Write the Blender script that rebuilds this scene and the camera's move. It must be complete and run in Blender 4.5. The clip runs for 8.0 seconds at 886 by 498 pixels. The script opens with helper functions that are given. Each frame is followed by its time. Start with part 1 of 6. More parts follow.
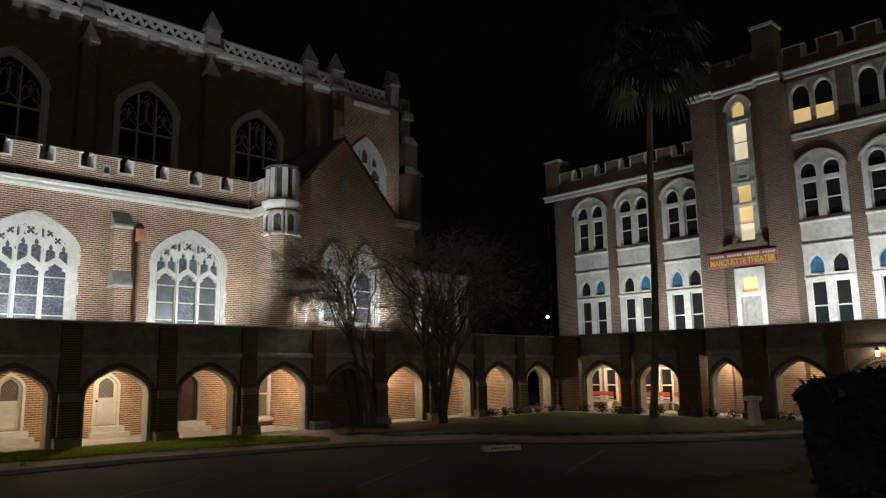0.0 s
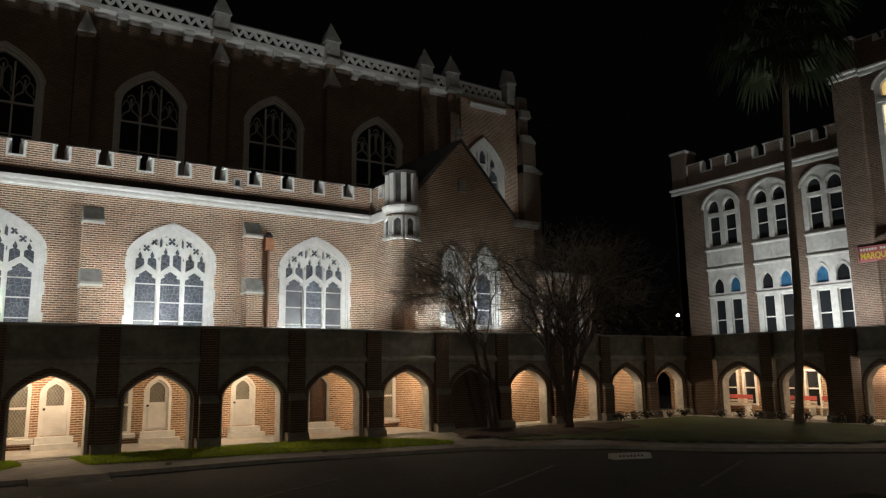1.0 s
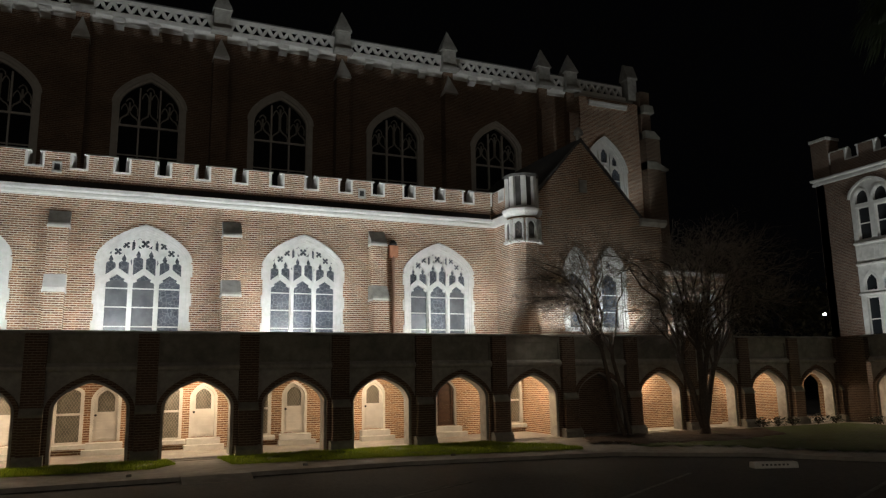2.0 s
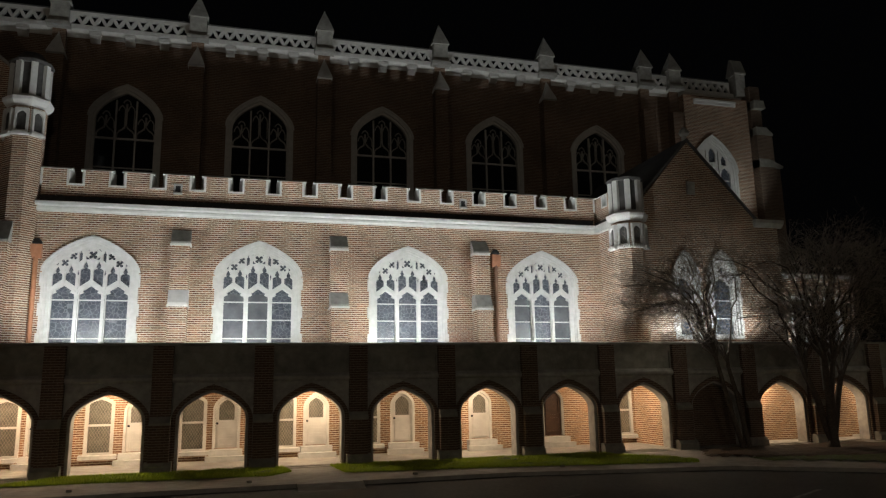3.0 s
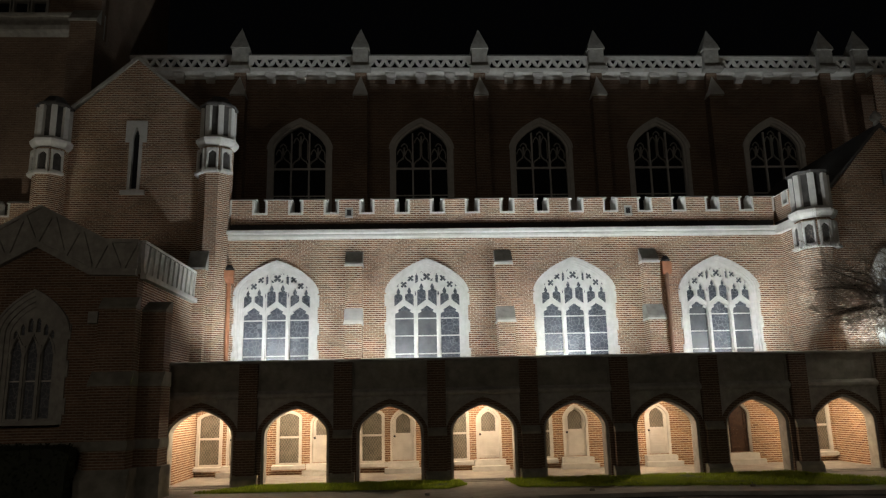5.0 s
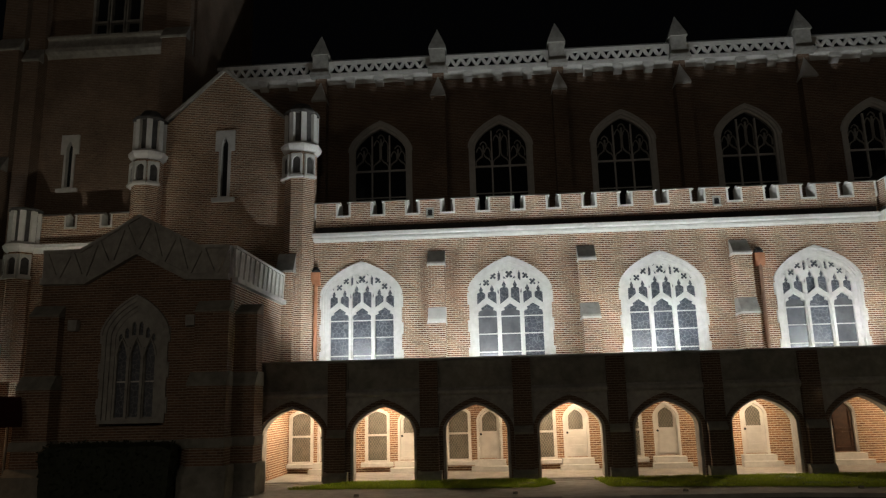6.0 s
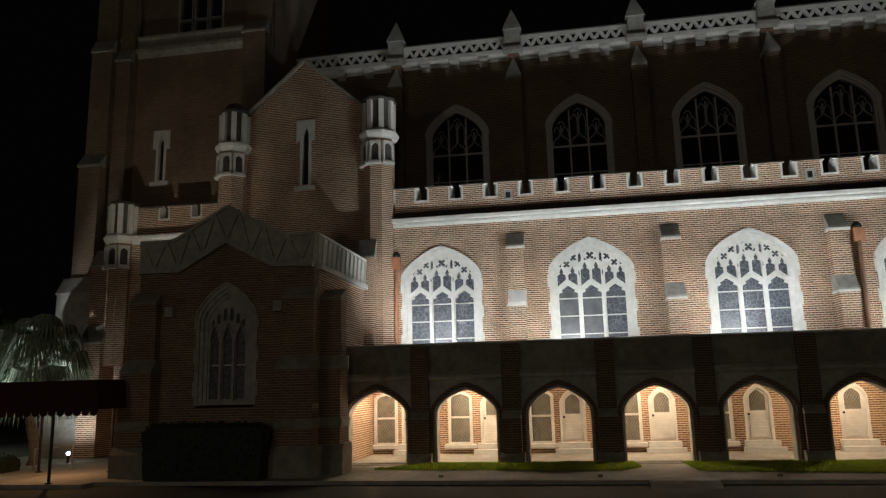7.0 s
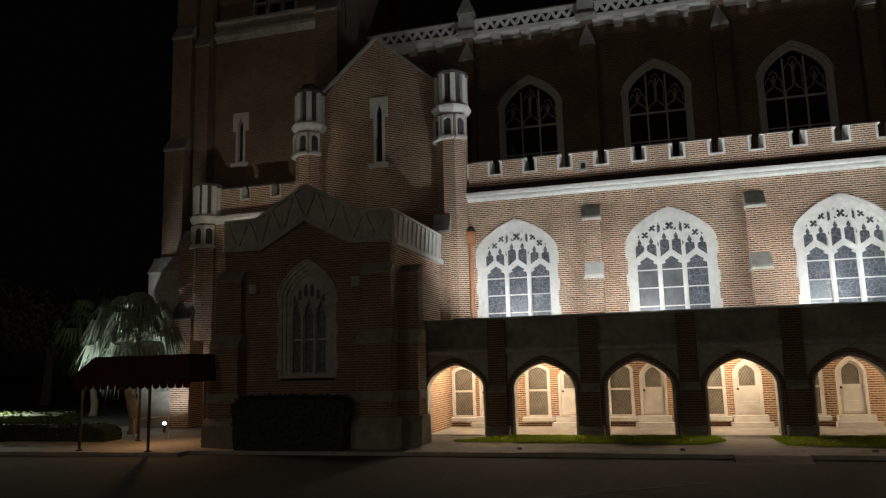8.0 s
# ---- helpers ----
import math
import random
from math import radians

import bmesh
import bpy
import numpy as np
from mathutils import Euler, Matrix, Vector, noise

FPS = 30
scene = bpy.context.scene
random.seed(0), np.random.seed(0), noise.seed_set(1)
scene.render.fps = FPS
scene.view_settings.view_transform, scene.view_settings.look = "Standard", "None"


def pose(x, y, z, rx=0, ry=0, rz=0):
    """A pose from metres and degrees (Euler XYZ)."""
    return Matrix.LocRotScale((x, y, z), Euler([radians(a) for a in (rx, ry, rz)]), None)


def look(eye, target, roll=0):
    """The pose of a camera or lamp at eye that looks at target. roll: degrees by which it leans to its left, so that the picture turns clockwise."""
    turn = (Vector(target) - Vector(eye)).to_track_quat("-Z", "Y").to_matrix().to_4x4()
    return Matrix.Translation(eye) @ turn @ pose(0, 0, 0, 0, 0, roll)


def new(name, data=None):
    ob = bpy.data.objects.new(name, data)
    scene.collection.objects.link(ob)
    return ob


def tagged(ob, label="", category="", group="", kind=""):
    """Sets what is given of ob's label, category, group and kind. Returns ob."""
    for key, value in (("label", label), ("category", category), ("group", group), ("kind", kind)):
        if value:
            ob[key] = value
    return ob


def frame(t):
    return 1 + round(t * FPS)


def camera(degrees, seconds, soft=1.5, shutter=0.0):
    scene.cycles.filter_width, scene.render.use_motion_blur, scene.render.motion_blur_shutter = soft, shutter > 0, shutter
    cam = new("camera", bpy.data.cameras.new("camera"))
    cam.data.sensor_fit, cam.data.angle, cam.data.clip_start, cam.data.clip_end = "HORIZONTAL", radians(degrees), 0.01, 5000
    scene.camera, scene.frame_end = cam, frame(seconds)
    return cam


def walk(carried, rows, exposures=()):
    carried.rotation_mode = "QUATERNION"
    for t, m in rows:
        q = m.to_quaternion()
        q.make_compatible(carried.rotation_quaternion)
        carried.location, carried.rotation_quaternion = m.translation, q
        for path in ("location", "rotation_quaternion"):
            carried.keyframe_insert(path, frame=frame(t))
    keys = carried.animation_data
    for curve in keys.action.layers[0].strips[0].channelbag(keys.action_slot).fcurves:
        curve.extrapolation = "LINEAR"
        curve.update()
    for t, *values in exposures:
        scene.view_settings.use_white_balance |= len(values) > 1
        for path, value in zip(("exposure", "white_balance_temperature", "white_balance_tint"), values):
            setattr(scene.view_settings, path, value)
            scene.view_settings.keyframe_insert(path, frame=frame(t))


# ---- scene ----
cam = camera(62.7, 8.0, soft=1.3)
PATH = [
    (0, (5.155, -30.695, 2.444), (6.515, -29.265, 2.771), -0.8),
    (0.5, (5.312, -30.608, 2.578), (6.547, -29.068, 2.901), -0.7),
    (1, (5.481, -30.543, 2.618), (6.578, -28.903, 2.946), -0.8),
    (1.5, (5.546, -30.542, 2.604), (6.495, -28.814, 2.94), -0.9),
    (2, (5.561, -30.54, 2.607), (6.361, -28.74, 2.952), -1.0),
    (3.5, (5.468, -30.507, 2.694), (5.892, -28.591, 3.078), -1.1),
    (4, (5.459, -30.478, 2.705), (5.775, -28.544, 3.104), -1.2),
    (4.5, (5.457, -30.474, 2.706), (5.667, -28.528, 3.117), -1.2),
    (6, (5.449, -30.448, 2.716), (5.326, -28.495, 3.128), -1.4),
    (6.5, (5.449, -30.448, 2.716), (5.217, -28.501, 3.112), -1.4),
    (7, (5.449, -30.447, 2.716), (5.109, -28.511, 3.088), -1.4),
    (7.5, (5.448, -30.447, 2.716), (5.005, -28.527, 3.056), -1.4),
    (8, (5.448, -30.447, 2.716), (4.904, -28.546, 3.023), -1.5),
]
walk(cam, [(t, look(eye, target, roll)) for t, eye, target, roll in PATH])

# ---- night sky and exposure ----
world = bpy.data.worlds.new("night_sky")
scene.world = world
world.use_nodes = True
world.node_tree.nodes["Background"].inputs[0].default_value = (0.50, 0.52, 0.60, 1)
world.node_tree.nodes["Background"].inputs[1].default_value = 0.0014
scene.view_settings.exposure = 0.0


def lamp(name, kind, place, target, power, colour, size=0.3, spot=90, blend=0.6):
    data = bpy.data.lights.new(name, kind)
    data.energy, data.color = power, colour
    if kind == "AREA":
        data.shape, data.size = "SQUARE", size
    else:
        data.shadow_soft_size = size
    if kind == "SPOT":
        data.spot_size, data.spot_blend = radians(spot), blend
    ob = new(name, data)
    ob.matrix_world = look(place, target)
    return ob


COOL, WARM = (0.95, 1.0, 1.0), (1.0, 0.755, 0.52)
# floodlights behind the cloister parapet, aimed up at the aisle wall
for x, tx, power in ((-0.6, 1.2, 2000), (5.4, 5.6, 1650), (12.3, 11.8, 2250), (19.4, 18.4, 2050)):
    lamp("flood_beam", "SPOT", (x, -3.2, 4.30), (tx, 0.0, 8.2), power, COOL, 0.15, 160, 0.8)
# added hooded kerb floods, passing over the cloister to the battlement and high balustrade
ADDED_KERB_FLOODS = [(1.2, 1000, 2.6, 68), (6.0, 2350, 1.0, 88), (11.0, 2700, 0.3, 92), (16.0, 3400, -0.6, 88)]
for x, power, aim, cone in ADDED_KERB_FLOODS:
    lamp("flood_beam", "SPOT", (x, -7.60, 0.02), (x + aim, -1.6, 8.46), power, COOL, 0.004, cone, 0.5)
# floodlight on the low roof beyond the transept, aimed up at the east bay
lamp("flood_beam", "SPOT", (33.6, 1.6, 9.0), (32.9, 5.0, 17.2), 470, COOL, 0.1, 60, 0.6)
# floodlight that reaches the transept front and the small tree
for x, power in ((22.9, 150), (24.4, 190), (25.6, 190), (27.2, 190)):
    lamp("flood_beam", "SPOT", (x, -4.35, 4.55), (x, -2.85, 5.7), power, COOL, 0.1, 96, 0.9)
lamp("flood_beam", "SPOT", (31.2, -2.9, 4.62), (32.4, -1.0, 6.4), 420, COOL, 0.1, 130, 0.9)
lamp("flood_beam", "SPOT", (21.3, -3.78, 4.6), (24.4, -6.0, 6.2), 1400, COOL, 0.08, 84, 0.8)
lamp("flood_beam", "SPOT", (18.6, -3.35, 4.4), (21.6, -2.9, 7.6), 330, COOL, 0.1, 80, 0.9)
# floodlights on the side cloister roof, aimed up at the hall
for y, power in ((-3.6, 210), (-7.9, 560), (-10.6, 560), (-14.4, 500), (-18.4, 900), (-22.0, 840)):
    lamp("flood_beam", "SPOT", (40.6, y, 4.30), (44.0, y - 0.4, 9.4), power, COOL, 0.12, 160, 0.8)
lamp("flood_beam", "SPOT", (-6.9, -5.6, 7.15), (-6.5, 0.25, 13.4), 65, (1.0, 0.9, 0.8), 0.05, 62, 0.4)
# floodlights by the porch for the gable and tower, and the spot at the foot of the tower
lamp("flood_beam", "SPOT", (-11.6, -5.2, 6.0), (-13.0, 2.0, 16.5), 430, (1.0, 0.93, 0.76), 0.06, 75, 0.8)
lamp("flood_beam", "SPOT", (-15.6, -2.5, 0.62), (-17.2, 0.6, 6.4), 230, COOL, 0.1, 130, 0.8)
# extra lamp without a fixture, added to brighten the short palm
lamp("flood_beam", "SPOT", (-18.8, -6.7, 0.95), (-16.7, -3.2, 4.1), 2600, COOL, 0.08, 50, 0.8)
# lamp under the entrance awning, and one over the low hedge beyond
lamp("awning_beam", "POINT", (-12.4, -7.2, 2.1), (-12.4, -7.2, 0), 115, (1.0, 0.56, 0.26), 0.08)
lamp("hedge_beam", "POINT", (-27.0, -0.2, 2.4), (-27.0, -0.2, 0), 600, (0.95, 1.0, 0.8), 0.1)
# street lamps on the far side of the drive, behind the camera
for x, y, power in ((-14.0, -44.0, 1150), (8.0, -48.0, 1400), (30.0, -42.0, 200)):
    lamp("street_lamp_beam", "POINT", (x, y, 6.75), (x, y, 0), power, (1.0, 0.84, 0.66), 0.2)
lamp("street_lamp_beam", "POINT", (56.6, 10.0, 7.3), (56.6, 10.0, 0), 130, (1.0, 0.92, 0.8), 0.15)
# lamps under the cloister vault: bay and power
LAMP_BAYS = {-1: 170, 0: 250, 2: 225, 4: 200, 6: 175, 8: 140, 9: 80, 10: 90, 11: 90}
for k, power in LAMP_BAYS.items():
    lamp("vault_lamp", "POINT", (1.44 + 3.36 * k, -1.75 if k < 7 else -2.2, 2.62), (1.44 + 3.36 * k, -1.75, 0), power, WARM, 0.12)
for y, power in ((-5.6, 150), (-9.0, 170), (-13.2, 170), (-17.0, 90)):
    lamp("vault_lamp", "POINT", (41.9, y, 2.62), (41.9, y, 0), power, WARM, 0.12)
lamp("wall_lamp_beam", "POINT", (39.5, -20.9, 2.85), (39.5, -20.9, 0), 40, WARM, 0.1)


# ---- materials ----
def nodes_of(name, rough=0.8, metal=0.0):
    m = bpy.data.materials.new(name)
    m.use_nodes = True
    nt = m.node_tree
    b = nt.nodes["Principled BSDF"]
    b.inputs["Roughness"].default_value, b.inputs["Metallic"].default_value = rough, metal
    return m, nt, b


def link(nt, a, b):
    nt.links.new(a, b)


def place_node(nt):
    return nt.nodes.new("ShaderNodeNewGeometry").outputs["Position"]


def noise_node(nt, vec, scale, detail=4, rough=0.6):
    n = nt.nodes.new("ShaderNodeTexNoise")
    n.inputs["Scale"].default_value, n.inputs["Detail"].default_value, n.inputs["Roughness"].default_value = scale, detail, rough
    link(nt, vec, n.inputs["Vector"])
    return n.outputs["Fac"]


def ramp(nt, fac, stops):
    r = nt.nodes.new("ShaderNodeValToRGB")
    while len(r.color_ramp.elements) < len(stops):
        r.color_ramp.elements.new(0.5)
    for e, (p, c) in zip(r.color_ramp.elements, stops):
        e.position, e.color = p, (*c, 1)
    link(nt, fac, r.inputs[0])
    return r.outputs[0]


def mix(nt, kind, fac, a, b):
    n = nt.nodes.new("ShaderNodeMix")
    n.data_type, n.blend_type = "RGBA", kind
    for v, s in ((fac, n.inputs[0]), (a, n.inputs[6]), (b, n.inputs[7])):
        if isinstance(v, (int, float)):
            s.default_value = v
        elif isinstance(v, tuple):
            s.default_value = (*v, 1)
        else:
            link(nt, v, s)
    return n.outputs[2]


def bump(nt, b, height, strength, distance):
    n = nt.nodes.new("ShaderNodeBump")
    n.inputs["Strength"].default_value, n.inputs["Distance"].default_value = strength, distance
    link(nt, height, n.inputs["Height"])
    link(nt, n.outputs[0], b.inputs["Normal"])


def plain(name, dark, light, scale=6.0, rough=0.75, metal=0.0, relief=0.2, coarse=0.7, stain=0.72):
    """Mottled surface: a fine and a coarse variation between two colours."""
    m, nt, b = nodes_of(name, rough, metal)
    p = place_node(nt)
    fine = ramp(nt, noise_node(nt, p, scale), [(0.3, dark), (0.7, light)])
    big = ramp(nt, noise_node(nt, p, coarse, 3), [(0.3, (stain, stain, stain)), (0.65, (1, 1, 1))])
    link(nt, mix(nt, "MULTIPLY", 1.0, fine, big), b.inputs["Base Color"])
    bump(nt, b, noise_node(nt, p, scale * 6), relief, 0.01)
    return m


def brick(name, c1, c2, mortar, course=0.086, length=0.25, joint=0.015):
    m, nt, b = nodes_of(name, 0.88)
    p = place_node(nt)
    s = nt.nodes.new("ShaderNodeSeparateXYZ")
    link(nt, p, s.inputs[0])
    add = nt.nodes.new("ShaderNodeMath")
    link(nt, s.outputs[0], add.inputs[0])
    link(nt, s.outputs[1], add.inputs[1])
    c = nt.nodes.new("ShaderNodeCombineXYZ")
    wide = nt.nodes.new("ShaderNodeMath")
    wide.operation = "MULTIPLY"
    wide.inputs[1].default_value = 2.2
    link(nt, add.outputs[0], wide.inputs[0])
    link(nt, wide.outputs[0], c.inputs[0])
    link(nt, s.outputs[2], c.inputs[1])
    t = nt.nodes.new("ShaderNodeTexBrick")
    link(nt, c.outputs[0], t.inputs["Vector"])
    for key, v in (("Color1", c1), ("Color2", c2), ("Mortar", mortar)):
        t.inputs[key].default_value = (*v, 1)
    for key, v in (("Scale", 1.0), ("Mortar Size", joint), ("Mortar Smooth", 0.25), ("Bias", 0.0), ("Brick Width", length * 2.2), ("Row Height", course)):
        t.inputs[key].default_value = v
    grain = ramp(nt, noise_node(nt, p, 14), [(0.3, (0.75, 0.74, 0.72)), (0.7, (1.08, 1.06, 1.04))])
    stain = ramp(nt, noise_node(nt, p, 0.55, 4), [(0.3, (0.7, 0.68, 0.66)), (0.65, (1.02, 1.0, 0.98))])
    col = mix(nt, "MULTIPLY", 1.0, mix(nt, "MULTIPLY", 1.0, t.outputs["Color"], grain), stain)
    link(nt, col, b.inputs["Base Color"])
    inv = nt.nodes.new("ShaderNodeMath")
    inv.operation = "SUBTRACT"
    inv.inputs[0].default_value = 1.0
    link(nt, t.outputs["Fac"], inv.inputs[1])
    bump(nt, b, inv.outputs[0], 0.6, 0.012)
    return m


def leaded(name, tint, lead, scale, diamonds=False):
    """Dark leaded glass with its net of lead cames."""
    m, nt, b = nodes_of(name, 0.3)
    p = place_node(nt)
    if diamonds:
        s = nt.nodes.new("ShaderNodeSeparateXYZ")
        link(nt, p, s.inputs[0])
        waves = []
        for op in ("ADD", "SUBTRACT"):
            a = nt.nodes.new("ShaderNodeMath")
            a.operation = "MULTIPLY"
            a.inputs[1].default_value = 1.6
            link(nt, s.outputs[0], a.inputs[0])
            n = nt.nodes.new("ShaderNodeMath")
            n.operation = op
            link(nt, a.outputs[0], n.inputs[0])
            link(nt, s.outputs[2], n.inputs[1])
            k = nt.nodes.new("ShaderNodeMath")
            k.operation = "PINGPONG"
            k.inputs[1].default_value = scale
            link(nt, n.outputs[0], k.inputs[0])
            waves.append(k.outputs[0])
        least = nt.nodes.new("ShaderNodeMath")
        least.operation = "MINIMUM"
        link(nt, waves[0], least.inputs[0])
        link(nt, waves[1], least.inputs[1])
        net = ramp(nt, least.outputs[0], [(0.0, (1, 1, 1)), (0.022, (0, 0, 0))])
    else:
        v = nt.nodes.new("ShaderNodeTexVoronoi")
        v.feature = "DISTANCE_TO_EDGE"
        v.inputs["Scale"].default_value = scale
        link(nt, p, v.inputs["Vector"])
        net = ramp(nt, v.outputs["Distance"], [(0.0, (1, 1, 1)), (0.07, (0, 0, 0))])
    pieces = ramp(nt, noise_node(nt, p, 3.0, 2), [(0.3, tint), (0.7, tuple(1.9 * q for q in tint))])
    link(nt, mix(nt, "MIX", net, pieces, lead), b.inputs["Base Color"])
    bump(nt, b, net, 0.3, 0.01)
    return m


def glow(name, colour, strength):
    m, nt, b = nodes_of(name, 0.5)
    b.inputs["Base Color"].default_value = (*colour, 1)
    p = place_node(nt)
    link(nt, ramp(nt, noise_node(nt, p, 1.3, 2), [(0.3, tuple(0.75 * q for q in colour)), (0.7, colour)]), b.inputs["Emission Color"])
    b.inputs["Emission Strength"].default_value = strength
    return m


BRICK = brick("red_brick", (0.145, 0.06, 0.030), (0.35, 0.158, 0.080), (0.82, 0.735, 0.60), 0.086, 0.25, 0.0175)
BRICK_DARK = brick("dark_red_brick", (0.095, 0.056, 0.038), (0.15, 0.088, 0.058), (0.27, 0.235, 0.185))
# shaded copy of the red brick, darkened where less flood light falls
BRICK_SHADED = brick("shaded_red_brick", (0.15, 0.085, 0.055), (0.24, 0.14, 0.09), (0.40, 0.35, 0.28))
BRICK_HALL = brick("hall_brick", (0.115, 0.062, 0.042), (0.19, 0.105, 0.072), (0.34, 0.30, 0.25))
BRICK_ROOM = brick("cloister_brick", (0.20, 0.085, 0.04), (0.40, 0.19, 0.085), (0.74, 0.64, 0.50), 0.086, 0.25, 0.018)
BRICK_TOWER = brick("tower_brick", (0.185, 0.118, 0.082), (0.25, 0.165, 0.118), (0.33, 0.285, 0.225))
STONE = plain("pale_limestone", (0.58, 0.575, 0.54), (0.70, 0.69, 0.66), 5, 0.8, stain=0.86)
STONE_GREY = plain("weathered_limestone", (0.30, 0.29, 0.265), (0.46, 0.45, 0.41), 4, 0.85, relief=0.3)
CONCRETE = plain("cast_stone", (0.215, 0.208, 0.175), (0.33, 0.32, 0.275), 3.5, 0.9, relief=0.35, stain=0.6)
PAVING = plain("concrete_paving", (0.30, 0.28, 0.25), (0.42, 0.40, 0.36), 3, 0.9)
WHITE = plain("white_paint", (0.70, 0.68, 0.63), (0.80, 0.78, 0.73), 3, 0.5, relief=0.05)
BROWN_WOOD = plain("brown_stained_wood", (0.045, 0.022, 0.012), (0.09, 0.045, 0.025), 9, 0.45)
METAL = plain("dark_metal", (0.03, 0.03, 0.03), (0.06, 0.06, 0.06), 8, 0.5, 0.6)
COPPER = plain("orange_painted_pipe", (0.42, 0.17, 0.08), (0.55, 0.25, 0.13), 6, 0.6)
SLATE = plain("dark_slate", (0.06, 0.06, 0.06), (0.12, 0.115, 0.11), 5, 0.7)
ASPHALT = plain("asphalt", (0.040, 0.037, 0.033), (0.080, 0.075, 0.066), 9, 0.95, relief=0.5, coarse=0.25)
GRASS = plain("grass_turf", (0.045, 0.075, 0.010), (0.09, 0.13, 0.018), 16, 0.95, relief=1.0)
SOIL = plain("leaf_litter", (0.05, 0.034, 0.02), (0.11, 0.07, 0.04), 12, 0.95, relief=0.8)
BARK = plain("tree_bark", (0.07, 0.055, 0.042), (0.15, 0.12, 0.09), 12, 0.9, relief=0.6)
TWIG = plain("twig_bark", (0.20, 0.165, 0.13), (0.36, 0.30, 0.245), 12, 0.9)
PALM_BARK = plain("palm_bark", (0.16, 0.13, 0.10), (0.28, 0.235, 0.18), 10, 0.9, relief=0.5)
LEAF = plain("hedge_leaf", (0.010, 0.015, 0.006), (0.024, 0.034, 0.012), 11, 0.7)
OAK = plain("oak_leaf", (0.05, 0.043, 0.022), (0.10, 0.085, 0.045), 9, 0.8)
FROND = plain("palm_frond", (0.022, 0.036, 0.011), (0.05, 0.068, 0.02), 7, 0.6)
# frond green raised so that lamp light on the palm sits in its colour
FROND_LIT = plain("lit_palm_frond", (0.20, 0.26, 0.19), (0.34, 0.40, 0.30), 7, 0.6)
MAROON = plain("maroon_canvas", (0.04, 0.003, 0.004), (0.065, 0.005, 0.007), 8, 0.85)
GLASS = leaded("leaded_stained_glass", (0.040, 0.046, 0.058), (0.19, 0.20, 0.215), 6.0)
GLASS_MILKY = plain("milky_storm_glass", (0.075, 0.082, 0.092), (0.15, 0.16, 0.17), 1.6, 0.3, relief=0.03, coarse=1.2, stain=0.6)
GLASS_DIAMOND = leaded("diamond_leaded_glass", (0.085, 0.078, 0.062), (0.30, 0.27, 0.21), 0.085, True)
GLASS_PLAIN, _nt, _b = nodes_of("dark_window_glass", 0.08)
_b.inputs["Base Color"].default_value = (0.018, 0.020, 0.022, 1)
bump(_nt, _b, noise_node(_nt, place_node(_nt), 1.5, 1), 0.05, 0.02)
LIT_PANE = glow("lit_pane", (1.0, 0.70, 0.30), 0.62)
LIT_BLIND = glow("lit_blind", (1.0, 0.86, 0.60), 0.75)
BLADE, _nt, _b = nodes_of("grass_blade", 0.7)
_through = _nt.nodes.new("ShaderNodeBsdfTranslucent")
_both = _nt.nodes.new("ShaderNodeMixShader")
_tint = ramp(_nt, noise_node(_nt, place_node(_nt), 9.0), [(0.3, (0.20, 0.30, 0.02)), (0.7, (0.38, 0.48, 0.05))])
link(_nt, _tint, _b.inputs["Base Color"])
link(_nt, _tint, _through.inputs["Color"])
_both.inputs[0].default_value = 0.5
link(_nt, _b.outputs[0], _both.inputs[1])
link(_nt, _through.outputs[0], _both.inputs[2])
link(_nt, _both.outputs[0], _nt.nodes["Material Output"].inputs["Surface"])
BULB = glow("warm_lamp_glass", (1.0, 0.72, 0.40), 6.0)
BULB_COOL = glow("cool_lamp_glass", (0.95, 0.97, 1.0), 7.0)


# ---- mesh builders ----
def part(name, bm, material, parent=None, label="", loc=None):
    me = bpy.data.meshes.new(name)
    bmesh.ops.recalc_face_normals(bm, faces=bm.faces)
    bm.to_mesh(me)
    bm.free()
    me.materials.append(material)
    return put(name, me, parent, label, loc)


def put(name, me, parent=None, label="", loc=None, turn=None):
    ob = new(name, me)
    if loc is not None or turn is not None:
        ob.matrix_basis = pose(*(loc or (0, 0, 0)), 0, 0, turn or 0)
    if parent is not None:
        ob.parent = parent
    if label:
        ob["label"] = label
    return ob


def thing(name, label, category, group="", kind="", loc=(0, 0, 0)):
    e = new(name)
    e.location = loc
    return tagged(e, label, category, group, kind)


def B():
    return bmesh.new()


def box(bm, x0, x1, y0, y1, z0, z1, bevel=0.0):
    v = [bm.verts.new((x, y, z)) for x in (x0, x1) for y in (y0, y1) for z in (z0, z1)]
    for f in ((0, 1, 3, 2), (4, 6, 7, 5), (0, 4, 5, 1), (2, 3, 7, 6), (0, 2, 6, 4), (1, 5, 7, 3)):
        bm.faces.new([v[i] for i in f])
    return bm


def wedge(bm, pts, a0, a1, axis="x"):
    """A prism: the outline pts in the plane across the axis, from a0 to a1 along it."""
    def at(a, p):
        return (a, p[0], p[1]) if axis == "x" else (p[0], a, p[1])
    lo, hi = [bm.verts.new(at(a0, p)) for p in pts], [bm.verts.new(at(a1, p)) for p in pts]
    n = len(pts)
    bm.faces.new(lo), bm.faces.new(hi[::-1])
    for i in range(n):
        bm.faces.new((lo[i], lo[(i + 1) % n], hi[(i + 1) % n], hi[i]))
    return bm


import mathutils


